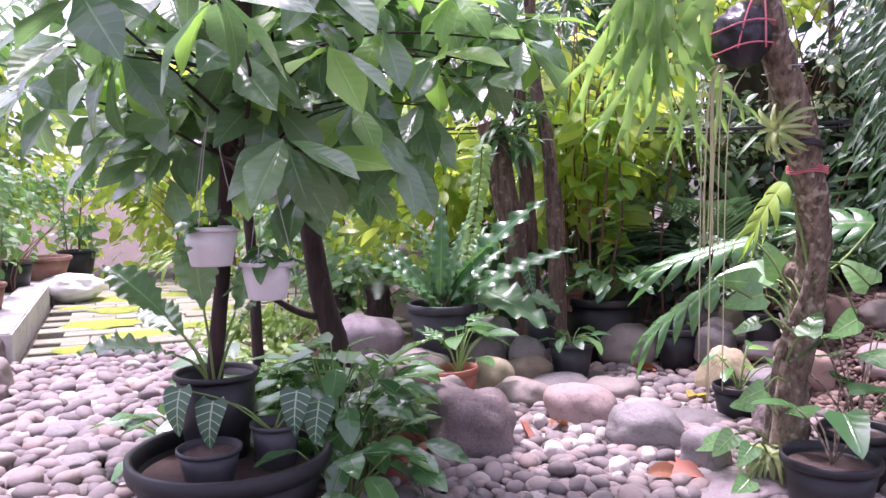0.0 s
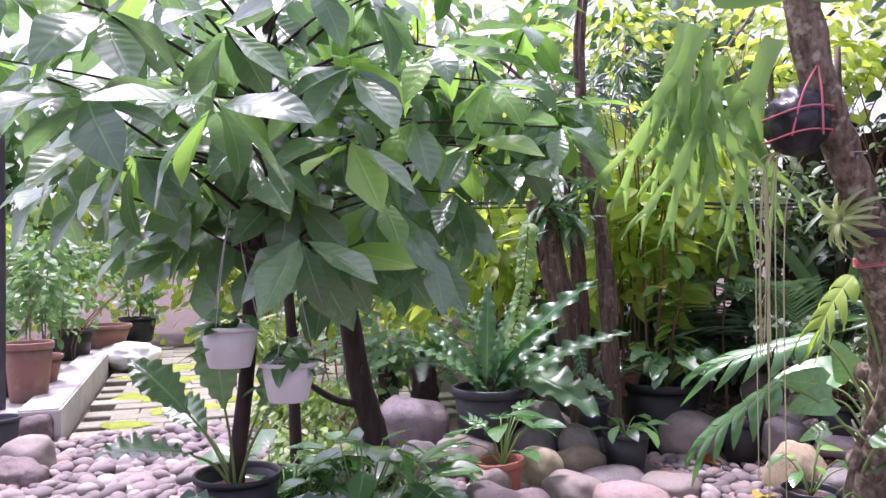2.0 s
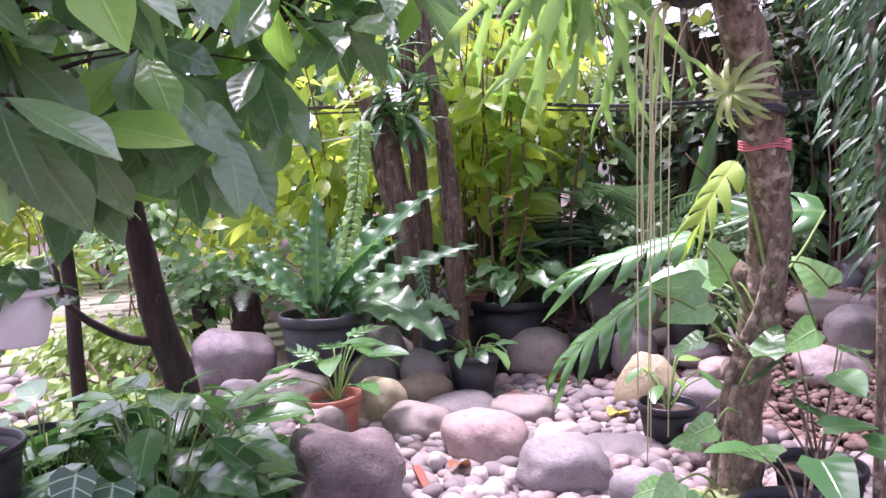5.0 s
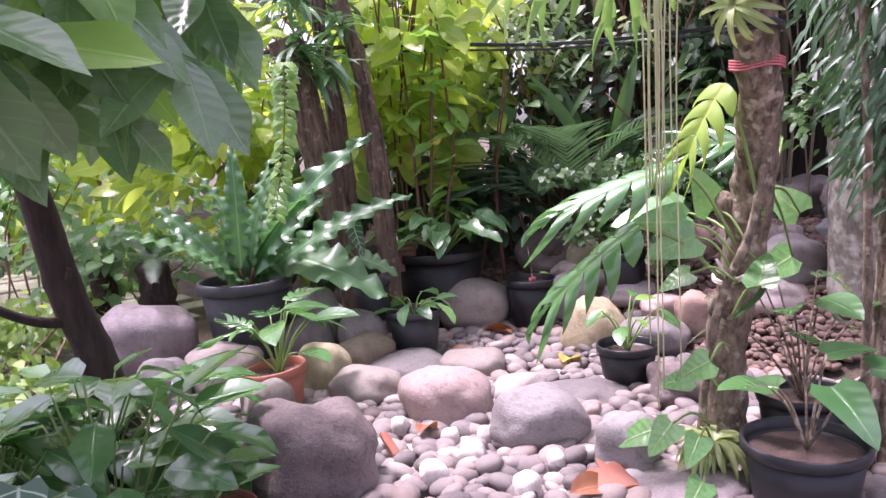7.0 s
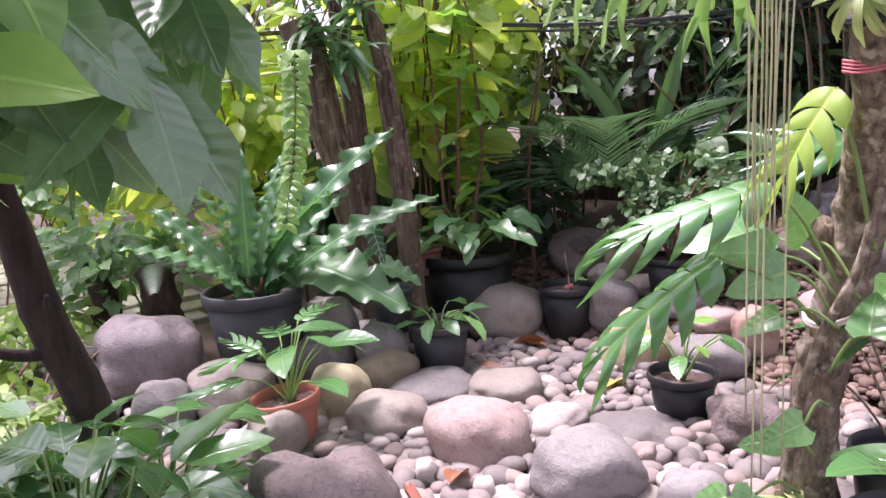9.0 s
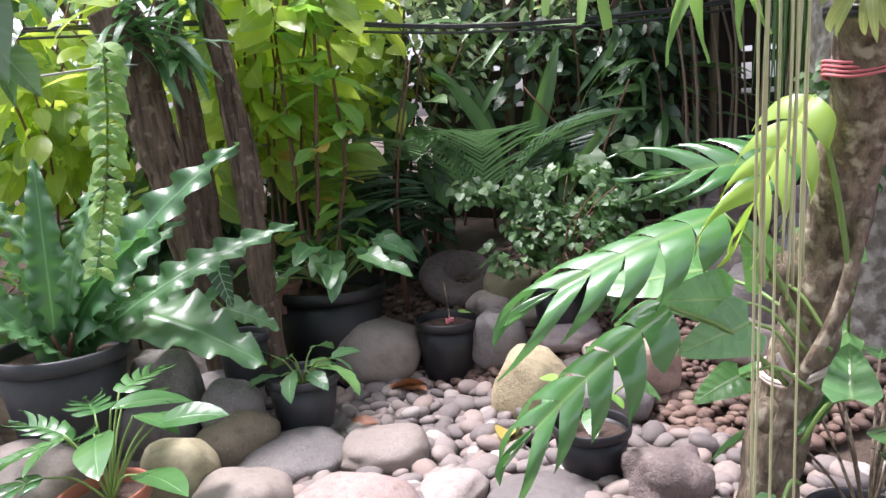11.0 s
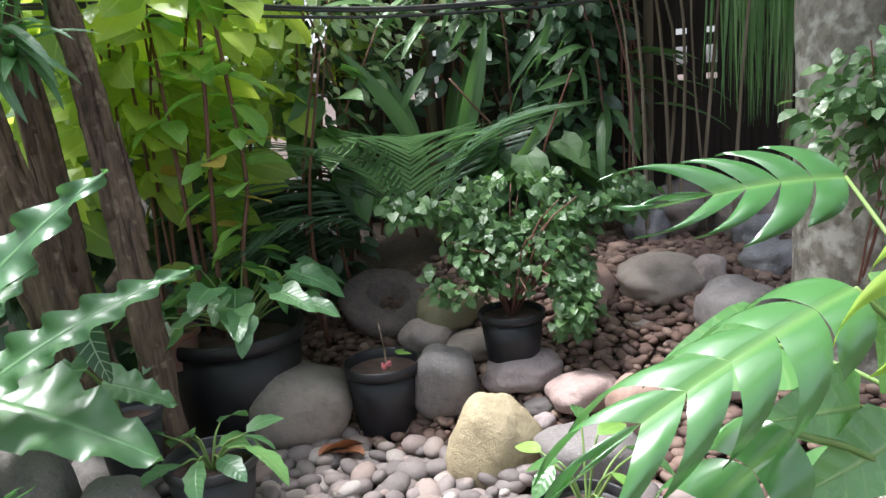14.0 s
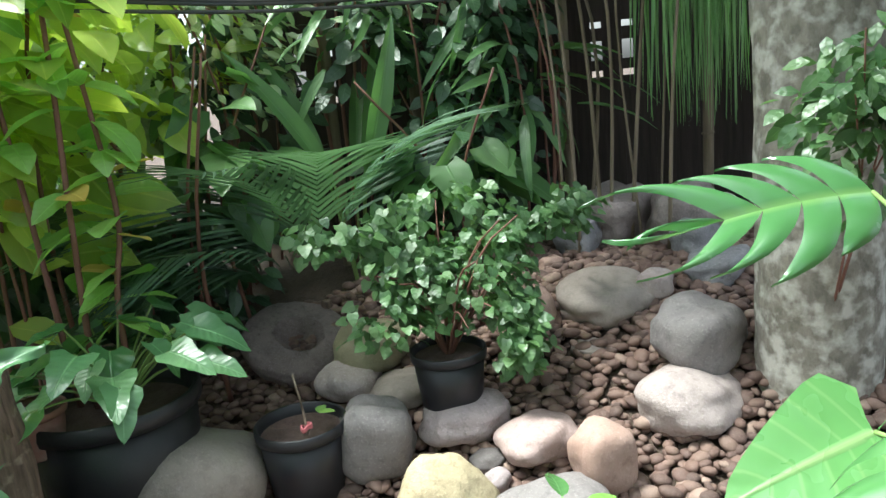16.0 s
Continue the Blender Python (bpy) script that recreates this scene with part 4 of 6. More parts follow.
def fill(n, centre, radii, holes=0.0, freq=2.5, hollow=0.3, down=0.25, size=(0.7, 1.3), keep=None):
    """Poses for leaves of an uneven mass round a centre."""
    out = []
    c = Vector(centre)
    while len(out) < n:
        d = Vector((rng.gauss(0, 1), rng.gauss(0, 1), rng.gauss(0, 1))).normalized()
        r = (hollow + (1 - hollow) * rng.random()) * (1 + 0.25 * noise.noise(d * 2 + c))
        p = c + Vector((d.x * radii[0] * r, d.y * radii[1] * r, d.z * radii[2] * r))
        if noise.noise(p * freq) < holes - 0.3 or p.z < ground(p.x, p.y) + 0.02 or not clear(p, 0.3):
            n -= 0.3
            continue
        out.append(aim(p, (d.x + uni(-0.6, 0.6), d.y + uni(-0.6, 0.6) - 0.2, uni(-0.7, 0.5) - down), (uni(-0.5, 0.5), uni(-1.1, 0.1), 0.9), uni(-0.6, 0.6), uni(*size)))
    return out


def whorl(x, y, z, n=8, size=1.0, tree=None, root=None, pale_share=0.18):
    """Leaves that spread from a twig's end, with the twig back to the trunk."""
    tree = tree or TREE
    tip = Vector((x, y, z))
    if root is None:
        root = Vector((-0.22, 2.2, min(2.2, max(1.15, z - 0.25))))
    root = Vector(root)
    mid = (tip + root) / 2 + Vector((uni(-0.05, 0.05), uni(-0.05, 0.05), 0.05))
    if clear(mid, 0.12) and clear(tip, 0.12):
        part("twig", tube([root, mid, tip], 0.006, 0.0028, 6, 4), BARK_DARK, tree)
    out = (tip - root)
    out.z = 0
    a0 = uni(0, 6.28)
    for k in range(n):
        a = a0 + k * 6.283 / n * 1.0 + uni(-0.25, 0.25)
        lift = uni(-1.15, -0.15) if z < 1.45 else uni(-0.95, 0.15)
        way = Vector((math.cos(a) * math.cos(lift), math.sin(a) * math.cos(lift), math.sin(lift)))
        at = tip + way * 0.015 + Vector((0, 0, uni(-0.02, 0.02)))
        s = size * uni(0.85, 1.3)
        if not clear(at + way * 0.1 * s, 0.17) or not clear(at + way * 0.2 * s, 0.17):
            continue
        # High whorls take more pale leaves: light from above put into colour.
        mt = LEAF_YOUNG_LIT if rng.random() < (pale_share if z < 1.75 else 0.45) else LEAF_TREE
        ob = part("leaf", rng.choice(big_leaf), None, tree, m=aim(at, way, (uni(-0.3, 0.3), uni(-1.3, -0.5) if z < 1.45 else uni(-1.0, 0.1), 0.8), uni(-0.35, 0.35), s))
        if not ob.data.materials:
            ob.data.materials.append(LEAF_TREE)
        ob.material_slots[0].link = "OBJECT"
        ob.material_slots[0].material = mt


for x, y, z in ((0.08, 1.46, 1.48), (-0.28, 1.56, 1.53), (0.10, 2.06, 1.50), (0.09, 2.31, 1.37), (-0.28, 1.60, 1.73), (-0.08, 1.76, 1.72), (0.08, 2.12, 1.70), (0.02, 1.95, 1.24),
                (-0.25, 1.72, 1.86), (0.01, 1.99, 1.90), (-0.17, 2.15, 1.56), (-0.46, 2.08, 1.70), (-0.55, 1.74, 1.63), (-0.08, 2.37, 1.67), (-0.52, 2.27, 1.47), (-0.65, 2.13, 1.55)):
    whorl(x, y, z, 8, 0.92)
for x, y, z in ((-0.29, 2.32, 1.95), (-0.64, 1.93, 1.99), (0.04, 2.41, 2.01), (0.02, 2.43, 1.40), (0.01, 2.21, 1.22), (0.06, 2.38, 1.27), (-0.13, 2.54, 1.33), (-0.29, 2.63, 1.53), (-0.20, 2.61, 1.11), (-0.11, 2.16, 1.37),
                (-0.91, 2.17, 1.43), (-0.59, 2.45, 1.33), (-0.9, 1.9, 1.75), (-0.75, 1.7, 1.9), (-0.4, 1.5, 2.05), (0.0, 1.7, 2.1), (-1.0, 2.3, 2.0)):
    whorl(x, y, z, 8, 0.92)
for x, y, z in ((0.55, 2.95, 1.72), (0.35, 2.95, 1.70), (0.62, 3.05, 1.78), (0.25, 2.85, 1.92), (0.42, 3.0, 2.05), (0.05, 2.85, 1.60), (0.22, 3.0, 1.55), (-0.1, 3.0, 1.9), (0.3, 3.2, 2.2), (0.0, 3.0, 2.2), (-0.4, 2.9, 2.1)):
    whorl(x, y, z, 7, 0.85, LT, (-0.1 if x < 0.2 else 0.2, 3.0, 1.55), 0.4)

for x, y, z in ((0.30, 2.60, 1.55), (0.15, 2.45, 1.62), (0.45, 2.75, 1.50), (0.0, 2.30, 1.76), (0.35, 2.60, 1.76), (0.20, 2.80, 1.42), (0.58, 2.73, 1.62), (0.10, 2.20, 1.92),
                (-0.12, 1.95, 1.46), (-0.35, 1.80, 1.44), (0.48, 2.90, 1.75), (0.22, 2.50, 1.85), (-0.30, 1.95, 1.62), (-0.60, 1.95, 1.50), (0.36, 2.95, 1.60), (-0.05, 2.15, 1.62)):
    whorl(x, y, z, 8, 0.95, TREE, (-0.15, 2.3, min(1.9, z - 0.1)), 0.35 if z > 1.5 else 0.12)

mass = []
for n, c, r in ((90, (-0.55, 2.35, 1.85), (0.6, 0.4, 0.5)), (70, (-0.2, 2.55, 1.75), (0.4, 0.3, 0.45)), (70, (-0.5, 2.4, 1.35), (0.4, 0.3, 0.2))):
    mass += fill(n, c, r, 0.0, 2.5, 0.1, 0.3, (0.85, 1.2))
cloud("leaves", leaf_arrays("obovate", 0.2, 0.088, 0.5, 0.2, 0.02, 6, 2, 0, 2), mass, LEAF_TREE_ST, TREE)
lt_mass = []
# Last two masses are added overhead to shade the ground cover.
for n, c, r in ((130, (0.05, 3.05, 1.85), (0.55, 0.3, 0.4)), (80, (-0.5, 3.1, 1.9), (0.5, 0.3, 0.5)), (240, (-0.9, 3.6, 2.3), (0.7, 0.6, 0.3)), (420, (-1.1, 5.2, 2.45), (0.9, 0.7, 0.3))):
    lt_mass += fill(n, c, r, 0.0, 2.5, 0.1, 0.3, (0.8, 1.1))
cloud("leaves", leaf_arrays("obovate", 0.18, 0.08, 0.5, 0.2, 0.02, 6, 2, 0, 2), lt_mass, LEAF_BACK_MID, LT)

for at in ((-0.11, 2.88, 1.38), (0.05, 3.13, 1.55), (-0.06, 2.99, 1.26), (-0.21, 2.80, 1.51), (0.15, 3.25, 1.35), (0.06, 3.03, 1.82), (-0.17, 2.93, 1.45), (0.04, 3.13, 1.40), (-0.28, 2.75, 1.22), (-0.09, 3.00, 1.18), (-0.16, 2.66, 1.18)):
    whorl(at[0], at[1], at[2], 7, 0.9, LT, (-0.35, 3.1, 1.55), 0.25)

for at in ((0.05, 2.56, 1.29), (-0.10, 2.70, 1.36), (0.22, 2.42, 1.21)):
    whorl(at[0], at[1], at[2], 7, 0.85, TREE, None, 0.0)

# two white hanging pots on wires below the crown
for x, y, z, r in ((-0.29, 2.13, 0.89, 0.082), (-0.165, 2.24, 0.78, 0.080)):
    hp = pot("hanging_pot", (x, y, z), r, r * 0.72, 0.115, WHITEP, "white plastic hanging pot with small plants", 0.014, group="white hanging pots")
    for k in range(3):
        a = 2.094 * k + 0.6
        part("wire", tube([(x + r * math.cos(a), y + r * math.sin(a), z + 0.11), (x + r * 0.4 * math.cos(a), y + r * 0.4 * math.sin(a), z + 0.33), (x + 0.02, y, z + 0.52)], 0.0016, 0.0016, 5, 3), WIRE, hp)
    small = leaf_mesh("hanging_leaf", kind="heart", length=0.075, width=0.06, droop=0.6, along=6, across=4)
    pl = thing("hanging_plant", (x, y, z + 0.09), "small trailing heart-leaved plant in a hanging pot", "plant", "hanging pot plants")
    for k in range(11):
        a = uni(0, 6.28)
        rr = uni(0.02, r * 1.1)
        at = Vector((x + rr * math.cos(a), y + rr * math.sin(a), z + 0.10 + uni(0.01, 0.06) - (0.10 if rr > r * 0.95 else 0)))
        part("leaf", small, LEAF_BROAD, pl, m=aim(at, (math.cos(a), math.sin(a), uni(-0.8, 0.1)), (0, 0, 1), uni(-0.5, 0.5), uni(0.8, 1.3)))

# serrated dark leaves and white-veined leaves around the planter
jag = leaf_mesh("jagged_leaf", kind="obovate", length=0.30, width=0.13, droop=0.6, fold=0.2, ruffle=0.10, along=24, across=6, waves=7)
JAG = thing("jagged_leaf_plant", (-0.43, 2.40, 0.44), "plant with dark jagged leaves in the planter", "plant")
for tip, up in (((-0.72, 2.33, 0.86), (0, -0.4, 1)), ((-0.40, 2.22, 0.94), (0.2, -0.6, 1)), ((-0.70, 2.50, 0.70), (0, -0.3, 1)), ((-0.20, 2.33, 0.84), (0, -0.5, 1)), ((-0.58, 2.15, 0.66), (0, -0.3, 1)), ((-0.33, 2.52, 0.88), (0, -0.5, 1))):
    stalked(JAG, jag, (-0.43, 2.40, 0.44), (Vector((-0.43, 2.40, 0.52)) + Vector(tip)) / 2, tip, LEAF_TREE, up, uni(-0.3, 0.3), scale=1.0)
vein = leaf_mesh("veined_leaf", kind="heart", length=0.15, width=0.12, droop=0.7, fold=0.15, along=10, across=6)
VEIN = thing("white_veined_plant", (-0.20, 2.34, 0.33), "velvety dark leaves with white veins in the planter", "plant")
for tip in ((-0.12, 2.32, 0.40), (-0.06, 2.36, 0.36), (-0.36, 2.22, 0.38), (-0.46, 2.20, 0.42)):
    t = Vector(tip)
    h = t + Vector((0.0, 0.03, 0.07))
    stalked(VEIN, vein, (-0.20, 2.34, 0.33), h, t + Vector((0, -0.05, -0.06)), LEAF_VEINED, (0, -1, 0.4), uni(-0.2, 0.2), 0.003)

# glossy broad leaves beside the path
broad = [leaf_mesh("broad_leaf", kind="ellipse", length=0.19, width=0.105, droop=d, fold=0.18, ruffle=0.02, along=9, across=4, waves=2) for d in (0.5, 0.9, 0.25)]


def clump(name, at, n, spread, high, meshes, material, label, category="plant", size=1.0, up=(0, 0, 1), stalk_mat=STEM_GREEN, droop=(-0.5, 0.5), group=""):
    """Leaves on stalks that rise from one foot."""
    ob = thing(name, at, label, category, group)
    for k in range(n):
        a = k * 2.399 + uni(-0.3, 0.3)
        r = spread * math.sqrt((k + 0.5) / n)
        head = Vector((at[0] + r * math.cos(a), at[1] + r * math.sin(a), at[2] + high * uni(0.45, 1.0) * (1 - 0.35 * r / max(spread, 1e-3))))
        way = Vector((math.cos(a), math.sin(a), uni(*droop)))
        mt = rng.choice(material) if isinstance(material, list) else material
        leaf = stalked(ob, rng.choice(meshes), at, head, head + way, None, up, uni(-0.4, 0.4), 0.0035, stalk_mat, size * uni(0.75, 1.2))
        if not leaf.data.materials:
            leaf.data.materials.append(mt)
        leaf.material_slots[0].link = "OBJECT"
        leaf.material_slots[0].material = mt
    return ob


pot("terracotta_pot", (0.10, 2.80, 0.0), 0.11, 0.075, 0.17, TERRA, "terracotta pot half hidden under broad leaves", 0.03)
clump("broad_leaf_plant", (-0.10, 2.72, 0.05), 36, 0.26, 0.56, broad, [LEAF_BROAD, LEAF_BROAD, LEAF_VINE], "glossy broad-leaved foliage plant beside the pebbles", group="broad-leaved plants")
clump("broad_leaf_plant", (-0.24, 3.05, 0.1), 36, 0.28, 0.42, broad, LEAF_BROAD, "glossy broad-leaved foliage plant beside the pebbles", group="broad-leaved plants")
clump("broad_leaf_plant", (-0.06, 3.18, 0.05), 12, 0.18, 0.20, broad, LEAF_BROAD, "glossy broad-leaved foliage plant beside the pebbles", size=0.85, group="broad-leaved plants")
clump("broad_leaf_plant", (-0.42, 2.75, 0.05), 30, 0.26, 0.56, broad, LEAF_BROAD, "glossy broad-leaved foliage plant beside the pebbles", group="broad-leaved plants")
clump("broad_leaf_plant", (0.02, 2.42, 0.03), 14, 0.18, 0.42, broad, [LEAF_BROAD, LEAF_VINE], "glossy broad-leaved foliage plant beside the pebbles", group="broad-leaved plants")
pot("nursery_pot", (-0.42, 3.20, 0.0), 0.13, 0.10, 0.22, BLACK, "black nursery pot among low foliage", 0.02)
pot("nursery_pot", (-0.75, 3.30, 0.0), 0.14, 0.11, 0.24, BLACK, "black nursery pot among low foliage", 0.02)

# ---- pots of the rockery ----
for x, y in ((-0.60, 2.98), (-0.78, 3.30), (-0.70, 2.72), (-0.30, 2.72), (0.02, 2.66), (-0.48, 3.45), (-0.14, 3.40)):
    clump("broad_leaf_plant", (x, y, 0.03), 26, 0.24, 0.36, broad, [LEAF_BROAD, LEAF_BROAD, LEAF_VINE], "glossy broad-leaved foliage plant under the trees", size=0.85, group="broad-leaved plants")
pot("terracotta_pot", (0.165, 3.86, 0.02), 0.118, 0.080, 0.19, TERRA, "terracotta pot with a leafy plant on stones", 0.035, tilt=(0, -6))
lobe = [split_leaf("lobed_leaf", 0.17, 0.11, 5, 0.6, 0.3, 0.3, 0.0), leaf_mesh("plain_leaf", kind="ellipse", length=0.16, width=0.075, droop=0.6)]
clump("leafy_plant", (0.165, 3.86, 0.17), 15, 0.16, 0.34, lobe, LEAF_BROAD, "lobed green leafy plant in a terracotta pot", droop=(-0.25, 0.4), size=1.12)
pot("nursery_pot", (0.735, 4.435, 0.01), 0.127, 0.092, 0.245, GREYP, "dark grey nursery pot with a veined plant", 0.03)
clump("veined_leaf_plant", (0.735, 4.435, 0.2), 11, 0.13, 0.17, [leaf_mesh("pot_leaf", kind="ellipse", length=0.15, width=0.07, droop=0.9, ruffle=0.03, waves=3)], [LEAF_VARIEG, LEAF_WAVY], "small plant with pale-veined leaves in a pot", droop=(-0.3, 0.5))
pot("nursery_pot", (1.517, 3.757, 0.0), 0.116, 0.085, 0.20, BLACK, "black nursery pot with a thin seedling", 0.03)
clump("seedling", (1.517, 3.757, 0.16), 9, 0.16, 0.30, [leaf_mesh("thin_leaf", kind="ellipse", length=0.10, width=0.05, droop=0.5)], [LEAF_VINE, LEAF_BROAD, LEAF_YOUNG_LIT], "thin leafy seedling in a black pot")
pot("nursery_pot", (1.373, 4.745, 0.02), 0.131, 0.10, 0.275, BLACK, "black nursery pot with bare soil and a seedling", 0.035, fill=0.88)
SEED = thing("seedling", (1.365, 4.69, 0.28), "tiny seedling with a tied stem in a pot", "plant")
part("stem", tube([(1.365, 4.68, 0.28), (1.36, 4.68, 0.36), (1.35, 4.69, 0.46)], 0.004, 0.0025, 6, 4), BARK_TAN, SEED)
part("tie", ring(1.364, 4.68, 0.292, 0.014, 0.004, 0.2, 2), TWINE_PINK, SEED, "pink twine tie")
for tip in ((1.46, 4.66, 0.33), (1.44, 4.72, 0.33)):
    part("leaf", leaf_mesh("seed_leaf", length=0.05, width=0.03), LEAF_YOUNG_LIT, SEED, m=aim((1.41, 4.69, 0.325), Vector(tip) - Vector((1.41, 4.69, 0.325))))
pot("large_tub", (0.93, 5.03, 0.02), 0.24, 0.20, 0.42, BLACK, "large black plastic tub with leafy shrubs", 0.05, fill=0.85)
arrow = [leaf_mesh("arrow_leaf", kind="heart", length=0.20, width=0.14, droop=0.6, fold=0.2, ruffle=0.04, along=9, across=6, waves=2)]
clump("tub_plant", (0.95, 5.0, 0.40), 36, 0.30, 0.33, arrow, [LEAF_WAVY, LEAF_BROAD, LEAF_WAVY], "soft green heart-leaved plants in the large tub", droop=(-0.6, 0.2), size=0.8)
for pts in (((0.90, 5.10, 0.38), (0.93, 5.11, 0.9), (0.97, 5.13, 1.5), (1.0, 5.2, 2.3)), ((0.99, 5.03, 0.38), (1.0, 5.04, 0.7), (1.05, 5.08, 0.93), (1.03, 5.1, 1.3), (0.98, 5.15, 2.0)), ((0.86, 5.15, 0.38), (0.84, 5.2, 1.0), (0.80, 5.3, 1.9))):
    cane = thing("cane_stem", pts[0], "thin reddish cane rising from the tub", "plant stem", "canes in the tub")
    part("stem", tube(pts, 0.010, 0.006, 8, 6, 0.08, 30), STEM_RED, cane)
    for q in spline(pts, 5)[4:]:
        for k in range(2):
            a = uni(0, 6.28)
            part("leaf", rng.choice(broad), LEAF_YOUNG_LIT, cane, m=aim(q, (math.cos(a), math.sin(a), uni(-0.5, 0.5)), (0, 0, 1), uni(-0.4, 0.4), uni(0.6, 1.05)))
            ob = scene.collection.objects[-1]
            ob.material_slots[0].link = "OBJECT"
            ob.material_slots[0].material = LEAF_YELLOW if rng.random() < 0.15 else LEAF_YOUNG_LIT
pot("small_clay_pot", (0.72, 4.98, 0.35), 0.09, 0.07, 0.13, CLAY, "small clay pot set in the large tub", 0.02)
pot("nursery_pot", (0.545, 4.60, 0.18), 0.095, 0.07, 0.2, GREYP, "small grey pot between the stones", 0.025)
pot("round_planter", (-0.027, 4.465, 0.10), 0.205, 0.15, 0.36, GREYP, "charcoal planter with a large wavy-leaved plant", 0.05, fill=0.85)
wavy = [leaf_mesh("wavy_leaf", kind="strap", length=1.0, width=w, droop=0.7, fold=0.15, ruffle=0.17, along=60, across=6, waves=n) for w, n in ((0.16, 9), (0.18, 8), (0.14, 10))]
WAVY = thing("wavy_leaf_plant", (-0.01, 4.46, 0.42), "large rosette of long ruffled wavy green leaves", "plant")
for k, tip in enumerate(((0.78, 4.22, 0.72), (0.56, 3.98, 0.95), (-0.32, 3.92, 0.70), (-0.23, 4.84, 0.95), (-0.06, 4.52, 1.08), (0.12, 4.62, 1.02), (0.36, 4.30, 0.86), (-0.46, 4.30, 0.76), (0.22, 4.92, 0.92), (-0.52, 4.72, 0.66),
                         (0.46, 4.66, 0.80), (0.05, 4.02, 0.82), (-0.30, 4.45, 0.98), (0.26, 4.20, 0.62), (-0.18, 4.08, 0.60))):
    foot = Vector((-0.01 + 0.03 * math.cos(k * 2.4), 4.46 + 0.03 * math.sin(k * 2.4), 0.42))
    reach = Vector(tip) - foot
    flat = Vector((reach.x, reach.y, 0))
    rise_at = math.atan2(reach.z, flat.length) + 0.35
    way = flat.normalized() * math.cos(rise_at) + Vector((0, 0, math.sin(rise_at)))
    part("leaf", wavy[k % 3], LEAF_WAVY, WAVY, m=aim(foot, way, (0, -0.55, 0.85) if reach.z < flat.length else flat.normalized() * -1 + Vector((0, 0, 0.3)), uni(-0.25, 0.25), reach.length))
for k in range(5):
    a = k * 1.3 + 4
    part("old_stalk", tube([(-0.01, 4.44, 0.40), (0.0 + 0.05 * math.cos(a), 4.42 + 0.05 * math.sin(a), 0.51)], 0.010, 0.006, 7, 3), STEM_RED, WAVY, "reddish dry old stalk")
WAVY2 = thing("pale_lobed_plant", (0.50, 4.74, 0.42), "pale ruffled leaves overhanging the stones", "plant")
pale = leaf_mesh("pale_leaf", kind="heart", length=0.30, width=0.20, droop=0.45, fold=0.1, ruffle=0.08, along=16, across=6, waves=4)
for head, tip, size in (((0.20, 4.52, 0.53), (0.64, 4.18, 0.46), 1.75), ((0.50, 4.52, 0.50), (0.74, 4.40, 0.44), 0.7), ((0.46, 4.60, 0.52), (0.30, 4.75, 0.50), 0.8)):
    stalked(WAVY2, pale, (0.52, 4.62, 0.36), head, tip, LEAF_WAVY, (0, -0.45, 1), 0, 0.006, scale=size)

stalked(WAVY2, leaf_mesh("silver_leaf", kind="heart", length=0.16, width=0.09, droop=0.5, fold=0.3, along=10, across=4), (0.53, 4.60, 0.36), (0.485, 4.46, 0.67), (0.515, 4.40, 0.53), LEAF_VEINED, (0, -1, 0.2), 0.2, 0.004)

# ---- old snags with perched plants and a hanging fern ----
for pts, r0, r1, nm in (
        ([(0.50, 4.92, 0.0), (0.42, 4.86, 0.5), (0.37, 4.84, 0.86), (0.30, 4.82, 1.15), (0.25, 4.80, 1.45), (0.22, 4.8, 1.55)], 0.065, 0.085, "thick weathered brown snag with peeling wood"),
        ([(0.52, 5.0, 0.0), (0.48, 4.98, 0.6), (0.44, 5.0, 1.1), (0.40, 5.02, 1.6), (0.38, 5.1, 2.2)], 0.045, 0.035, "slender weathered brown snag"),
        ([(0.66, 4.82, 0.0), (0.645, 4.80, 0.5), (0.62, 4.88, 0.95), (0.58, 4.96, 1.4), (0.50, 5.02, 1.8), (0.45, 5.1, 2.5), (0.5, 5.2, 3.2)], 0.055, 0.03, "tall slim weathered brown trunk")):
    sn = thing("snag", pts[0], nm, "tree trunk", "weathered snags")
    part("trunk", tube(pts, r0, r1, 22, 10, 0.22, 14, 0.02), BARK_SNAG, sn)
    line = spline(pts, 8)
    for k in range(9):
        i0 = rng.randrange(4, len(line) - 10)
        a = uni(3.2, 6.2)
        o = Vector((math.cos(a), math.sin(a), 0)) * (r0 + (r1 - r0) * i0 / len(line))
        part("bark_strip", tube([line[i0] + o * 0.9, line[i0 + 3] + o * uni(1.0, 1.12), line[i0 + 7] + o * uni(0.95, 1.25)], uni(0.012, 0.02), 0.005, 6, 4, 0.3, 40), BARK_SNAG, sn)
perch = leaf_mesh("perch_leaf", kind="strap", length=0.16, width=0.022, droop=0.9, fold=0.4, along=7, across=2)
for at, n in (((0.27, 4.72, 1.46), 30), ((0.48, 4.88, 1.62), 24), ((0.40, 4.80, 1.40), 22), ((0.30, 4.75, 1.75), 24)):
    orc = thing("perched_orchid", at, "green strap-leaved orchid perched on a snag", "plant", "perched plants")
    for k in range(n):
        a = uni(0, 6.28)
        part("leaf", perch, LEAF_BROAD if k % 2 else LEAF_WAVY, orc, m=aim(Vector(at) + Vector((uni(-0.04, 0.04), uni(-0.04, 0.04), uni(-0.06, 0.06))), (math.cos(a) * 0.8, math.sin(a) * 0.8 - 0.3, uni(-0.6, 0.7)), (0, 0, 1), uni(-0.5, 0.5), uni(1.0, 1.7)))
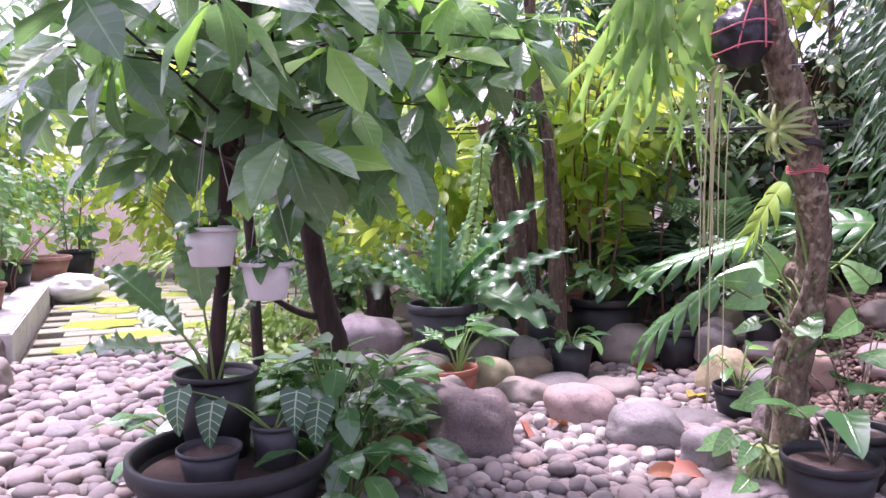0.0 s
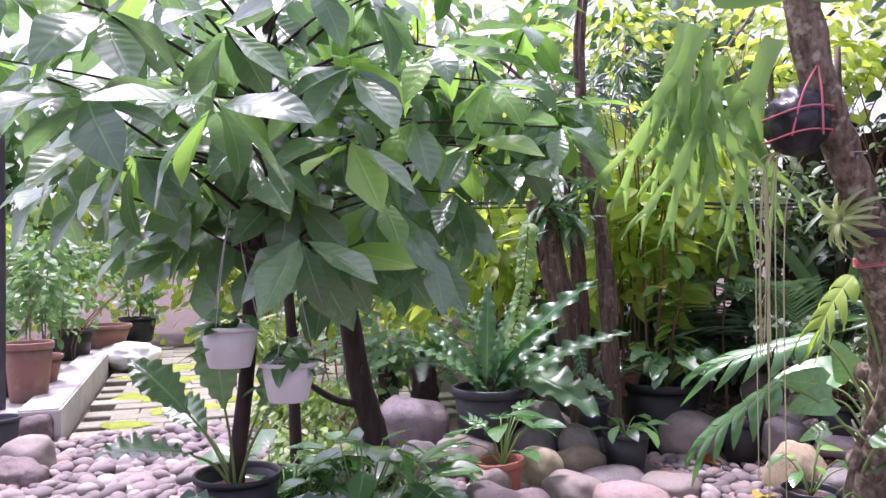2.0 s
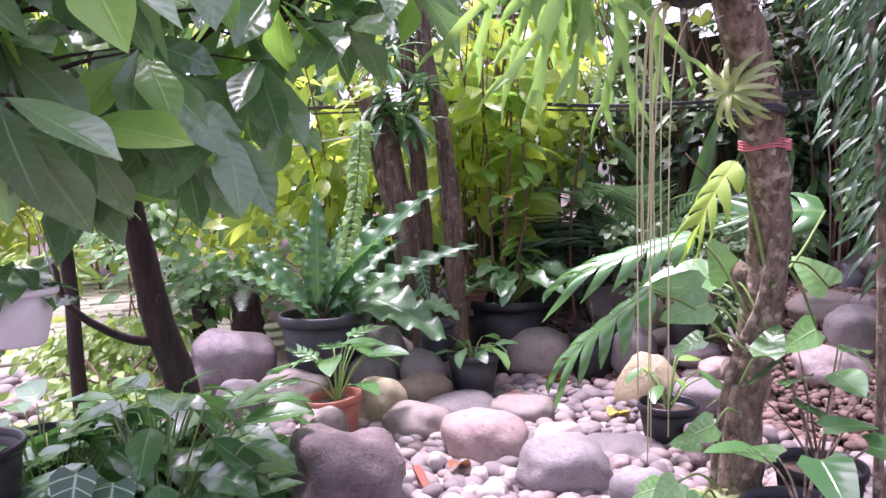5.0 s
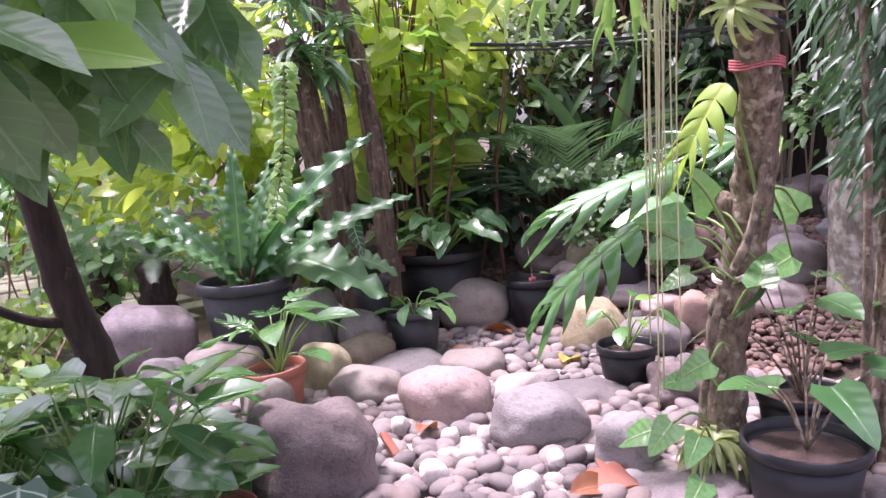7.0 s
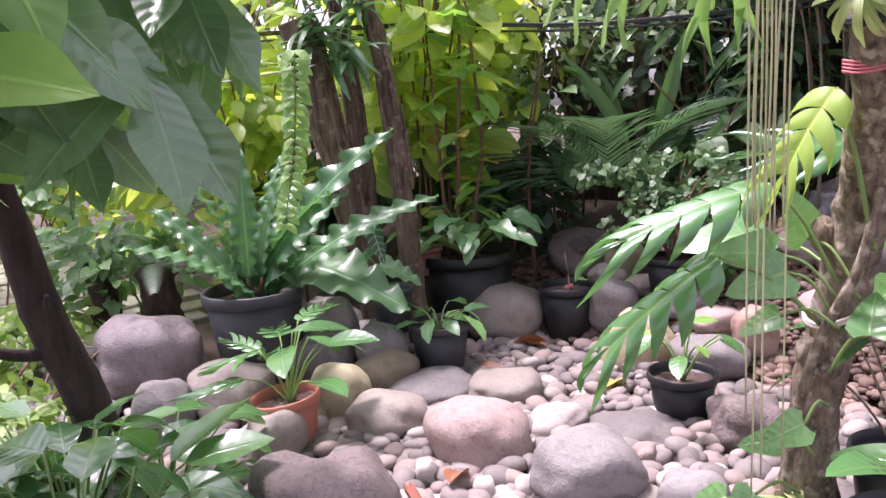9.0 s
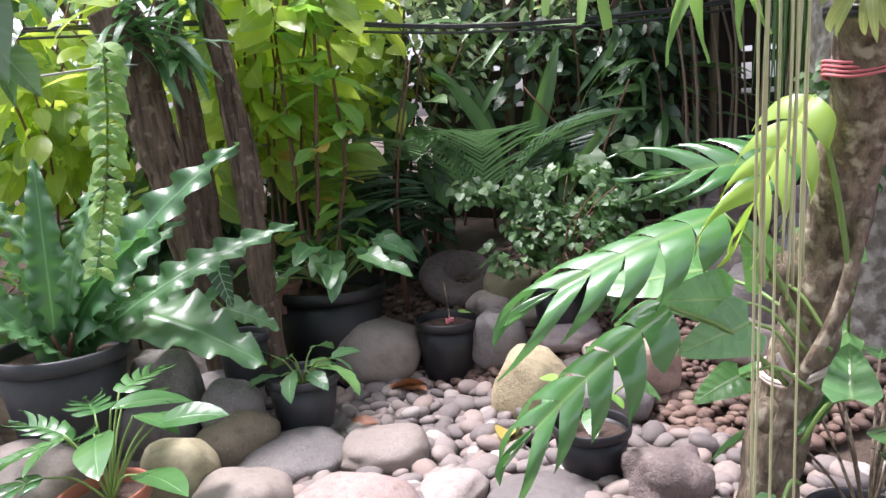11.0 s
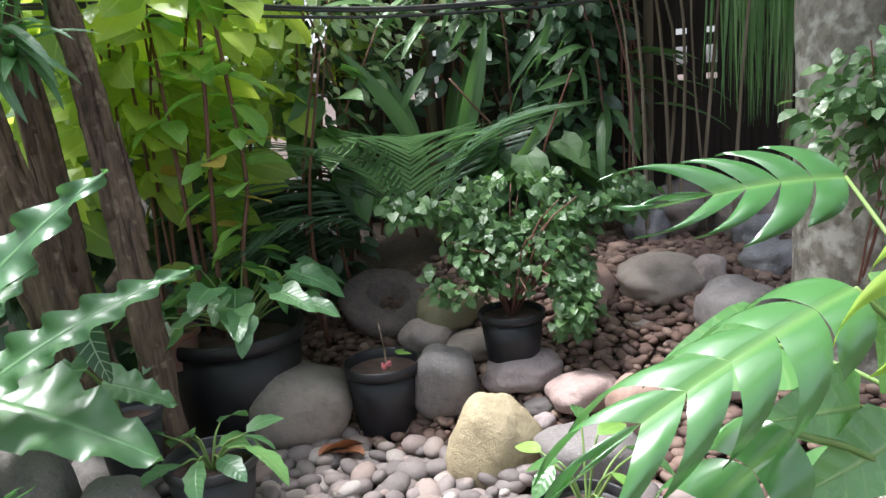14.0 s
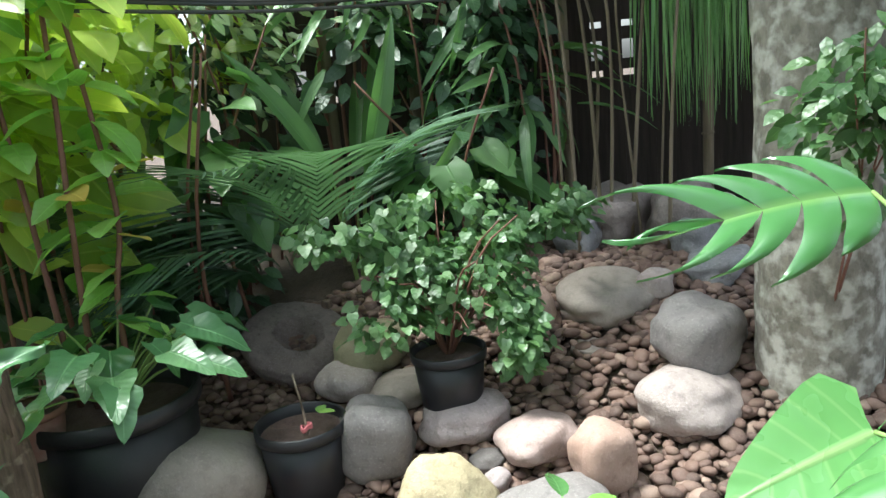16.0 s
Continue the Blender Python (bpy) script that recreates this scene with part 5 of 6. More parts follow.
FISH = thing("hanging_fern", (0.272, 4.02, 1.36), "light green hanging fern with paired leaflets", "fern")
fern_line = [(0.272, 4.02, 1.36), (0.262, 4.0, 1.18), (0.235, 3.98, 0.98), (0.192, 3.96, 0.78)]
part("rachis", tube(fern_line, 0.004, 0.002, 6, 6), STEM_GREEN, FISH)
leaflet = leaf_mesh("leaflet", kind="ellipse", length=0.068, width=0.040, droop=1.1, fold=0.1, along=6, across=2)
fl = spline(fern_line, 7)
for i, p in enumerate(fl):
    for s in (-1, 1):
        part("leaflet", leaflet, LEAF_STAG, FISH, m=aim(p, (s * 0.8, -0.35, -0.25 + uni(-0.15, 0.15)), (0.1 * s, -0.7, 0.8), uni(-0.25, 0.25), uni(0.85, 1.1) - 0.2 * i / len(fl)))

# fibrous fern trunks with arching fronds
def frond_arrays(length, leaflets, leaf_len, leaf_w, droop, vee=0.3, hang=0.4, start=0.12, loose=0.0):
    verts, faces, uvs = [], [], []
    for j in range(leaflets):
        v = start + (1 - start) * j / leaflets
        a = droop * v
        c = Vector((0, length * math.sin(a) / droop, -length * (1 - math.cos(a)) / droop))
        d = Vector((0, math.cos(a), -math.sin(a)))
        ln = leaf_len * math.sin(math.pi * (0.15 + 0.8 * (v - start) / (1 - start))) ** 0.7
        for s in (-1, 1):
            w = (Vector((s, 0, vee)) + d * (0.75 if not loose else 1.15) + Vector((uni(-1, 1), uni(-1, 1), uni(-1, 1))) * loose * 0.5).normalized()
            first = len(verts)
            for i in range(4):
                q = i / 3
                p = c + w * ln * q + Vector((0, 0, -hang * ln * q * q))
                ww = leaf_w * 0.5 * (1 - q ** 2 * 0.92)
                verts += [p - d * ww, p + d * ww]
                uvs += [(0.2, q), (0.8, q)]
            for i in range(3):
                b = first + 2 * i
                faces.append((b, b + 1, b + 3, b + 2))
    return verts, faces, uvs


def frond(parent, foot, way, arrays, material, r=0.004, up=(0, 0, 1), scale=1.0, length=0.5, droop=1.0):
    m = aim(foot, way, up, uni(-0.15, 0.15), scale)
    v, f, u = arrays
    blade = part("frond", mesh_of("frond", v, f, u), material, parent, m=m)
    pts = []
    for i in range(8):
        a = droop * i / 7
        pts.append((0, length * math.sin(a) / droop, -length * (1 - math.cos(a)) / droop - 0.002))
    part("rachis", tube(pts, r, r * 0.4, 5, 2), STEM_GREEN, blade)


for at, r, h in (((-0.80, 4.91, 0.0), 0.07, 0.54), ((-0.52, 4.83, 0.0), 0.095, 0.51)):
    fp = thing("tree_fern", at, "dark fibrous fern trunk with fine arching fronds", "fern", "tree ferns")
    part("trunk", tube([at, (at[0] + 0.01, at[1], h * 0.5), (at[0], at[1] - 0.02, h)], r, r * 0.8, 20, 10, 0.3, 40), BARK_FIBRE, fp)
    for k in range(8):
        a = k * 0.785 + uni(-0.3, 0.3)
        frond(fp, (at[0], at[1] - 0.02, h), (math.cos(a), math.sin(a), uni(0.3, 1.1)), frond_arrays(0.46, 30, 0.055, 0.008, 1.0), LEAF_PALM, 0.003, length=0.46, droop=1.0)

# ---- palm, shrub in a pot, old stone mortar ----
PALM = thing("small_palm", (1.80, 5.42, 0.25), "small feathery palm with arching fronds", "palm")
palm_fronds = [frond_arrays(1.0, 19, 0.34, 0.026, 1.25, vee, hang, 0.34, 0.16) for vee, hang in ((0.3, 0.65), (0.15, 0.85), (0.4, 0.55))]
part("trunk", tube([(1.80, 5.42, 0.1), (1.80, 5.42, 0.3), (1.80, 5.41, 0.42)], 0.03, 0.022, 10, 5, 0.1, 20), BARK_SNAG, PALM)
for a, lift in ((2.9, 0.95), (3.15, 1.15), (3.4, 0.85), (2.6, 0.9), (2.3, 1.15), (3.9, 1.25), (5.4, 1.4), (0.0, 1.3), (1.2, 1.1), (3.1, 0.6), (4.4, 1.3)):
    frond(PALM, (1.80, 5.41, 0.42), (math.cos(a) * math.cos(lift), math.sin(a) * math.cos(lift), math.sin(lift) + 0.25), rng.choice(palm_fronds), LEAF_PALM, 0.006, length=1.0, droop=1.25, scale=uni(0.9, 1.1))
pleat = leaf_mesh("pleated_leaf", kind="ellipse", length=0.66, width=0.085, droop=0.45, fold=0.5, along=14, across=6)
SPEAR = thing("pleated_palm", (2.02, 5.52, 0.3), "upright seedling palm with broad pleated leaves", "palm")
for k, (a, lift) in enumerate(((0.2, 1.25), (2.6, 1.3), (3.4, 1.05), (5.2, 1.2), (0.8, 0.95))):
    stalked(SPEAR, pleat, (2.02, 5.52, 0.28), (2.02 + 0.08 * math.cos(a), 5.52 + 0.08 * math.sin(a), 0.85), (2.02 + 0.08 * math.cos(a) + math.cos(a) * math.cos(lift), 5.52 + 0.08 * math.sin(a) + math.sin(a) * math.cos(lift), 0.85 + math.sin(lift)), LEAF_BACK_MID, (0, -1, 0.3), uni(-0.3, 0.3), 0.007)
pot("nursery_pot", (1.83, 4.62, 0.20), 0.115, 0.09, 0.22, BLACK, "black pot beneath a small-leaved shrub", 0.03, fill=0.9)
SHRUB = thing("small_leaved_shrub", (1.83, 4.62, 0.4), "bushy green shrub of small rounded leaves", "shrub")
for k in range(16):
    a = uni(0, 6.28)
    e = Vector((1.89 + 0.36 * math.cos(a) * uni(0.3, 1), 4.68 + 0.25 * math.sin(a), 0.66 + uni(-0.2, 0.2)))
    part("branch", tube([(1.83, 4.62, 0.38), (Vector((1.83, 4.62, 0.58)) + e) / 2, e], 0.005, 0.002, 5, 3), STEM_RED, SHRUB)
small_round = leaf_arrays("heart", 0.046, 0.048, 0.5, 0.15, 0.0, 4, 2)
pl = []
for n, c, r in ((528, (1.82, 4.70, 0.69), (0.19, 0.17, 0.14)), (416, (2.06, 4.64, 0.70), (0.17, 0.15, 0.12)), (240, (1.56, 4.77, 0.80), (0.19, 0.11, 0.06)), (240, (2.28, 4.60, 0.77), (0.16, 0.11, 0.09)),
                (304, (1.68, 4.65, 0.57), (0.15, 0.11, 0.11)), (304, (1.96, 4.54, 0.57), (0.16, 0.10, 0.11)), (272, (1.98, 4.46, 0.46), (0.11, 0.09, 0.13)), (160, (1.92, 4.74, 0.84), (0.24, 0.14, 0.06))):
    pl += fill(n, c, (r[0] * 1.12, r[1] * 1.1, r[2] * 1.1), 0.12, 7.0, 0.2, 0.4, (0.5, 1.05))
cloud("leaves", small_round, pl, LEAF_MAIDEN, SHRUB)

MORTAR = thing("stone_mortar", (1.63, 5.33, 0.23), "old round brown stone mortar with a hollow", "stone mortar")
rows = [(0.001, -0.06), (0.16, -0.06), (0.20, -0.03), (0.212, 0.005), (0.205, 0.03), (0.19, 0.042), (0.095, 0.048), (0.078, 0.03), (0.060, -0.03), (0.001, -0.04)]
mv = []
for r, z in rows:
    for k in range(36):
        a = 2 * math.pi * k / 36
        q = r * (1 + 0.05 * noise.noise(Vector((math.cos(a) * 2, math.sin(a) * 2, 3)))) + 0.006 * noise.noise(Vector((a * 5, z * 30, r * 20)))
        mv.append((q * math.cos(a), q * math.sin(a), z + 0.006 * noise.noise(Vector((math.cos(a) * r * 25, math.sin(a) * r * 25, 7)))))
mf = [(i * 36 + k, i * 36 + (k + 1) % 36, (i + 1) * 36 + (k + 1) % 36, (i + 1) * 36 + k) for i in range(len(rows) - 1) for k in range(36)]
part("hollow", mesh_of("mortar_hollow", mv[216:], [tuple(v - 216 for v in f) for f in mf[216:]]), STONE["brown"], MORTAR, m=Matrix.Translation((1.63, 5.33, 0.315)) @ Euler((radians(25), radians(-8), 0.3)).to_matrix().to_4x4())
part("body", mesh_of("mortar", mv[:252], mf[:216]), STONE["brown"], MORTAR, m=Matrix.Translation((1.63, 5.33, 0.315)) @ Euler((radians(25), radians(-8), 0.3)).to_matrix().to_4x4())

# ---- the great pale trunk and the hanging blades ----
GREAT = thing("great_tree", (2.66, 3.92, 0.2), "thick pale grey trunk mottled with lichen", "tree")
part("trunk", tube([(2.66, 3.92, -0.1), (2.665, 3.92, 0.35), (2.665, 3.925, 0.9), (2.66, 3.93, 1.6), (2.70, 3.93, 2.6), (2.85, 3.95, 4.0)], 0.172, 0.165, 40, 10, 0.05, 6, 0.05), BARK_GREY, GREAT)
part("limb", tube([(2.86, 3.95, 3.7), (3.4, 4.5, 4.5), (3.6, 5.2, 5.0)], 0.14, 0.06, 14, 5, 0.08, 8), BARK_GREY, GREAT)
part("limb", tube([(2.86, 3.95, 3.8), (2.4, 4.6, 4.6), (1.6, 5.2, 5.0)], 0.13, 0.05, 14, 5, 0.08, 8), BARK_GREY, GREAT)
oval = leaf_arrays("ellipse", 0.10, 0.05, 0.5, 0.15, 0.0, 4, 2)
oval_big = leaf_arrays("ellipse", 0.19, 0.095, 0.7, 0.15, 0.02, 6, 2)
narrow = leaf_arrays("strap", 0.11, 0.013, 0.5, 0.3, 0.0, 4, 2)
small_oval = leaf_arrays("ellipse", 0.05, 0.026, 0.5, 0.15, 0.0, 3, 2)


# Unseen leaf masses added overhead to shade the back of the rockery.
crown = []
for c, r in (((3.3, 4.4, 4.4), (1.4, 1.3, 0.7)), ((4.1, 5.0, 4.4), (1.2, 1.1, 0.7)), ((2.9, 5.2, 4.0), (0.8, 0.7, 0.5)), ((2.45, 4.9, 3.3), (0.7, 0.6, 0.3)), ((2.7, 4.6, 3.3), (0.7, 0.6, 0.25)), ((2.4, 4.3, 3.6), (0.5, 0.5, 0.25))):
    crown += fill(1500, c, r, 0.1, 1.2, 0.1, size=(1.2, 2.2))
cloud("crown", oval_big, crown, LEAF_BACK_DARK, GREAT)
CLIMB = thing("climbing_fig", (2.55, 3.82, 0.5), "small-leaved green climber on the great trunk", "climber")
pl = fill(620, (2.36, 3.62, 1.06), (0.26, 0.14, 0.22), 0.12, 6, 0.2)
cloud("leaves", small_oval, pl, LEAF_MAIDEN, CLIMB)
for k in range(4):
    part("stem", tube([(2.55, 3.82, 0.5), (2.50 + uni(-0.06, 0.06), 3.74, 0.8), (2.38 + uni(-0.16, 0.16), 3.61, 1.1 + uni(-0.1, 0.2))], 0.004, 0.002, 5, 3), STEM_RED, CLIMB)
HANG = thing("hanging_grass_plant", (3.24, 4.72, 2.0), "curtain of long hanging green blades", "plant")
pot("hanging_basket", (3.24, 4.72, 1.92), 0.16, 0.12, 0.16, BLACK, "black hanging basket above the blades", 0.02)
blade_v, blade_f, blade_u = [], [], []
for k in range(260):
    a, r = uni(0, 6.28), uni(0.03, 0.27)
    x, y = 3.24 + r * math.cos(a) * 1.1, 4.72 + r * math.sin(a)
    low = 0.92 + 0.6 * rng.random() ** 1.3 + 0.3 * abs(r - 0.1)
    n, w = 9, uni(0.003, 0.007)
    face = uni(0, 3.14)
    sway = uni(-0.06, 0.06)
    first = len(blade_v)
    for i in range(n + 1):
        q = i / n
        out_r = min(1, q * 4)
        px = 3.24 + (x - 3.24) * out_r + sway * q * q
        py = 4.72 + (y - 4.72) * out_r
        pz = 2.06 + 0.12 * math.sin(min(1, q * 4) * math.pi) - (2.06 - low) * q
        ww = w * (1 - 0.85 * q ** 3)
        for s in (-1, 1):
            blade_v.append((px + s * ww * math.cos(face), py + s * ww * math.sin(face), pz))
            blade_u.append((0.5 + 0.3 * s, q))
    blade_f += [(first + 2 * i, first + 2 * i + 1, first + 2 * i + 3, first + 2 * i + 2) for i in range(n)]
part("blade_curtain", mesh_of("blades", blade_v, blade_f, blade_u), LEAF_GRASS, HANG, kind="stuff")
part("cord", tube([(3.24, 4.72, 2.08), (3.23, 4.70, 3.0), (3.15, 4.3, 4.2)], 0.004, 0.004, 5, 3), CABLE, HANG)

# ---- shrubs and trees behind ----
def stems(parent, foot, n, spread, high, material=STEM_RED, r=0.008):
    for k in range(n):
        a = uni(0, 6.28)
        x, y = foot[0] + spread * uni(0, 0.6) * math.cos(a), foot[1] + spread * uni(0, 0.6) * math.sin(a)
        g = ground(x, y)
        part("stem", tube([(x, y, g - 0.02), (x + uni(-0.08, 0.08), y + uni(-0.08, 0.08), g + high * 0.5), (x + spread * 0.6 * math.cos(a), y + spread * 0.6 * math.sin(a), g + high)], r * uni(0.7, 1.4), r * 0.5, 7, 4, 0.06, 20), material, parent)


def bush(name, foot, masses, shape, material, label, category="shrub", n_stems=5, high=1.2, spread=0.4, stem_mat=STEM_RED, size=(0.7, 1.3), down=0.25, holes=0.05, r=0.008):
    ob = thing(name, (foot[0], foot[1], ground(foot[0], foot[1])), label, category)
    stems(ob, foot, n_stems, spread, high, stem_mat, r)
    pl = []
    for n, c, rad in masses:
        pl += fill(n, c, rad, holes, 2.5, 0.15, down, size)
    cloud("leaves", shape, pl, material, ob)
    return ob


bush("sun_toned_shrub", (0.75, 5.5), [(190, (0.75, 5.45, 1.2), (0.45, 0.3, 0.7)), (150, (0.9, 5.3, 1.7), (0.5, 0.3, 0.5)), (120, (0.35, 5.6, 1.3), (0.45, 0.3, 0.8))], oval_big, LEAF_BACK_LIGHT, "tall yellow-green shrub with sunlight put into its leaf colour", n_stems=7, high=2.2, down=0.2, size=(0.5, 1.55))
bush("sun_toned_shrub", (1.3, 6.0), [(260, (1.25, 5.9, 1.4), (0.5, 0.3, 0.9)), (240, (0.6, 6.2, 1.9), (0.9, 0.4, 0.8))], oval_big, LEAF_BACK_LIGHT, "tall yellow-green shrub with sunlight put into its leaf colour", n_stems=7, high=2.4, down=0.2, size=(0.5, 1.55))
bush("sun_toned_shrub", (-0.3, 6.0), [(420, (-0.3, 6.0, 1.2), (0.9, 0.4, 1.1)), (260, (-0.9, 6.4, 1.6), (0.8, 0.5, 1.2))], oval_big, LEAF_BACK_LIGHT, "tall yellow-green shrub with sunlight put into its leaf colour", n_stems=8, high=2.2, spread=0.8)
bush("lime_ground_cover", (-0.95, 4.15), [(600, (-1.0, 4.1, 0.16), (0.42, 0.42, 0.13)), (500, (-1.1, 4.7, 0.25), (0.5, 0.5, 0.2)), (500, (-1.4, 4.75, 0.22), (0.35, 0.3, 0.16))], small_oval, LEAF_LIME, "low lime-green leafy ground cover", "ground cover", 6, 0.3, size=(0.9, 1.7))
bush("croton_ground_cover", (-0.7, 5.2), [(350, (-0.7, 5.0, 0.55), (0.6, 0.4, 0.25))], oval, LEAF_BACK_MID, "mixed low leafy ground cover", "ground cover", 6, 0.5)
bush("narrow_leaved_tree", (0.85, 5.9), [(260, (0.7, 5.6, 2.45), (0.5, 0.4, 0.55)), (160, (0.6, 5.9, 2.3), (0.35, 0.3, 0.45)), (500, (0.3, 5.2, 2.05), (0.35, 0.3, 0.4))], narrow, LEAF_NARROW, "dark narrow-leaved tree behind the snags", "tree", 3, 2.4, stem_mat=BARK_SNAG, size=(0.9, 1.6), r=0.02)
bush("pale_small_leaved_shrub", (1.65, 5.85), [(520, (1.62, 5.78, 1.5), (0.45, 0.2, 0.42)), (300, (2.45, 5.6, 1.75), (0.5, 0.2, 0.35)), (260, (1.35, 5.8, 1.2), (0.3, 0.2, 0.35))], small_oval, LEAF_PALE, "shrub with small pale variegated leaves", n_stems=6, high=1.7, spread=0.5, size=(0.9, 1.8))
# Dark hedge added behind to stand in for shaded gaps between leaves.
bush("shade_gap_hedge", (0.6, 6.7), [(420, (0.5, 6.6, 0.9), (1.3, 0.25, 0.8)), (320, (0.6, 5.85, 0.6), (0.9, 0.15, 0.5))], oval_big, LEAF_BACK_DARK, "dark leafy hedge added as shade between leaves", "hedge", 8, 1.6, 1.2)
bush("mixed_hedge", (0.4, 7.0), [(380, (0.2, 7.0, 1.3), (1.6, 0.5, 1.3)), (120, (1.6, 6.7, 2.0), (1.3, 0.5, 0.7)), (300, (-1.2, 7.4, 1.6), (1.2, 0.5, 1.3))], oval_big, LEAF_BACK_MID, "dense mixed green hedge", "hedge", 10, 2.5, 1.4, r=0.015)
bush("shade_toned_shrub", (1.35, 5.55), [(420, (1.35, 5.6, 0.7), (0.45, 0.25, 0.5)), (300, (1.6, 5.9, 1.3), (0.5, 0.3, 0.6))], oval, LEAF_BACK_DARK, "leafy shrub with shade put into its dark leaf colour", n_stems=6, high=1.2)
bush("shade_toned_shrub", (2.5, 5.65), [(420, (2.5, 5.6, 1.5), (0.7, 0.25, 0.6)), (200, (2.35, 5.4, 0.75), (0.35, 0.2, 0.35))], oval, LEAF_BACK_DARK, "leafy shrub with shade put into its dark leaf colour", n_stems=8, high=1.8, spread=0.6)
bush("shade_toned_shrub", (2.0, 6.0), [(320, (1.9, 6.15, 1.8), (0.8, 0.3, 0.7)), (500, (2.9, 5.6, 2.0), (0.8, 0.3, 0.5))], oval, LEAF_BACK_DARK, "leafy shrub with shade put into its dark leaf colour", n_stems=8, high=2.2, spread=0.7)
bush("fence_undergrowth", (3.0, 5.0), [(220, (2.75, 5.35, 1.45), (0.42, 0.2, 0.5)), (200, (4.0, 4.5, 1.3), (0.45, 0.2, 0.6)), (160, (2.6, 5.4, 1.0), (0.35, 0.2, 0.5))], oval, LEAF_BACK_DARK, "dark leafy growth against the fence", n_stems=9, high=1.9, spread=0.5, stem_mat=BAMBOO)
bush("hanging_straps", (2.9, 5.2), [(60, (2.75, 5.25, 1.25), (0.45, 0.15, 0.5)), (50, (2.2, 5.6, 1.6), (0.6, 0.2, 0.5))], leaf_arrays("strap", 0.30, 0.035, 0.7, 0.3, 0.0, 6, 2), LEAF_BACK_MID, "long strap leaves before the fence", "plant", 5, 1.6, 0.4, STEM_RED)
bush("big_leaf_undergrowth", (2.35, 5.35), [(26, (2.35, 5.25, 0.85), (0.35, 0.2, 0.2)), (18, (1.5, 5.6, 1.0), (0.3, 0.2, 0.4))], leaf_arrays("heart", 0.22, 0.17, 0.6, 0.15, 0.02, 6, 4), LEAF_BACK_MID, "broad heart-leaved undergrowth", "plant", 4, 0.8)
for x, y, h in ((3.62, 5.0, 2.6), (3.16, 5.45, 2.8), (2.5, 5.75, 2.8), (2.75, 5.6, 2.6), (1.75, 6.1, 2.8), (2.1, 5.8, 2.6), (3.75, 4.8, 2.5)):
    bb = thing("bamboo_pole", (x, y, 0.2), "upright brown bamboo pole before the fence", "bamboo pole", "bamboo poles")
    part("pole", tube([(x, y, 0.1), (x + 0.02, y, h * 0.5), (x + uni(-0.05, 0.05), y, h)], 0.026, 0.022, 12, 6, 0.03, 8), BAMBOO, bb)
    for k in range(5):
        part("node", ring(x + 0.012, y, 0.4 + k * 0.45, 0.027, 0.004, 0, 1), BAMBOO, bb)
bush("right_shade_tree", (1.95, 2.9), [(3200, (1.98, 2.85, 1.75), (0.32, 0.40, 0.65)), (1500, (2.0, 2.8, 1.12), (0.26, 0.30, 0.45))], leaf_arrays("strap", 0.072, 0.011, 0.6, 0.3, 0.0, 4, 2), LEAF_NARROW, "dark shrub with narrow drooping leaves", "shrub", 4, 2.0, 0.25, BARK_TAN, (0.8, 1.3), 0.9, r=0.014)
bush("right_back_shrub", (2.5, 3.2), [(700, (2.6, 3.0, 1.9), (0.4, 0.5, 0.9)), (400, (2.3, 3.3, 2.3), (0.4, 0.4, 0.5)), (500, (2.5, 4.4, 2.6), (0.6, 0.5, 0.5))], oval, LEAF_BACK_MID, "leafy green shrub beyond the trunk", "shrub", 5, 2.0, 0.3, BARK_TAN, r=0.012)

# ---- pots beyond the trunk ----
pot("nursery_pot", (1.591, 2.70, 0.0), 0.150, 0.11, 0.23, BLACK, "round black pot of brown soil by the trunk", 0.03, fill=0.85)
pot("nursery_pot", (1.773, 3.0, 0.0), 0.126, 0.095, 0.24, BLACK, "round black pot by the trunk", 0.03, fill=0.85)
clump("stemmed_plant", (1.60, 2.70, 0.19), 6, 0.15, 0.42, [leaf_mesh("stem_leaf", kind="heart", length=0.16, width=0.12, droop=0.5)], [LEAF_BROAD, LEAF_VINE], "upright plant with pale stems in a black pot", stalk_mat=BARK_TAN)
clump("stemmed_plant", (1.773, 3.0, 0.2), 10, 0.2, 0.6, [leaf_mesh("stem_leaf_b", kind="ellipse", length=0.17, width=0.08, droop=0.5)], [LEAF_BROAD, LEAF_BROAD], "upright leafy plant with pale stems in a black pot", stalk_mat=BARK_TAN)

# ---- cables overhead ----
for k, dz in enumerate((0.0, 0.03, 0.042)):
    solo("cable", tube([(-1.2, 6.2, 1.60 + dz), (0.62, 5.25, 1.525 + dz), (1.7, 5.0, 1.47 + dz * 0.7), (2.9, 4.95, 1.54 + dz), (4.6, 4.4, 1.75 + dz)], 0.006, 0.006, 7, 10), CABLE, "thin black cable strung across the garden", "cable", "overhead cables")
solo("twine_line", tube([(-0.6, 3.3, 1.16), (-0.1, 3.8, 1.24), (0.272, 4.02, 1.30), (0.29, 4.76, 1.36)], 0.003, 0.003, 6, 5), WIRE, "pale line tied to the snag", "line")

# ---- the court side: pots, sack, far planting ----
pot("clay_planter", (-3.42, 4.66, 0.19), 0.16, 0.12, 0.42, CLAY, "large old brown clay pot on the terrace", 0.05)
pot("nursery_pot", (-2.80, 3.80, 0.0), 0.11, 0.085, 0.28, GREYP, "ribbed grey nursery pot beside the clay pots", 0.02)
pot("clay_planter", (-3.75, 5.1, 0.19), 0.17, 0.12, 0.26, CLAY, "brown clay pot with a slim shrub on the terrace", 0.03)
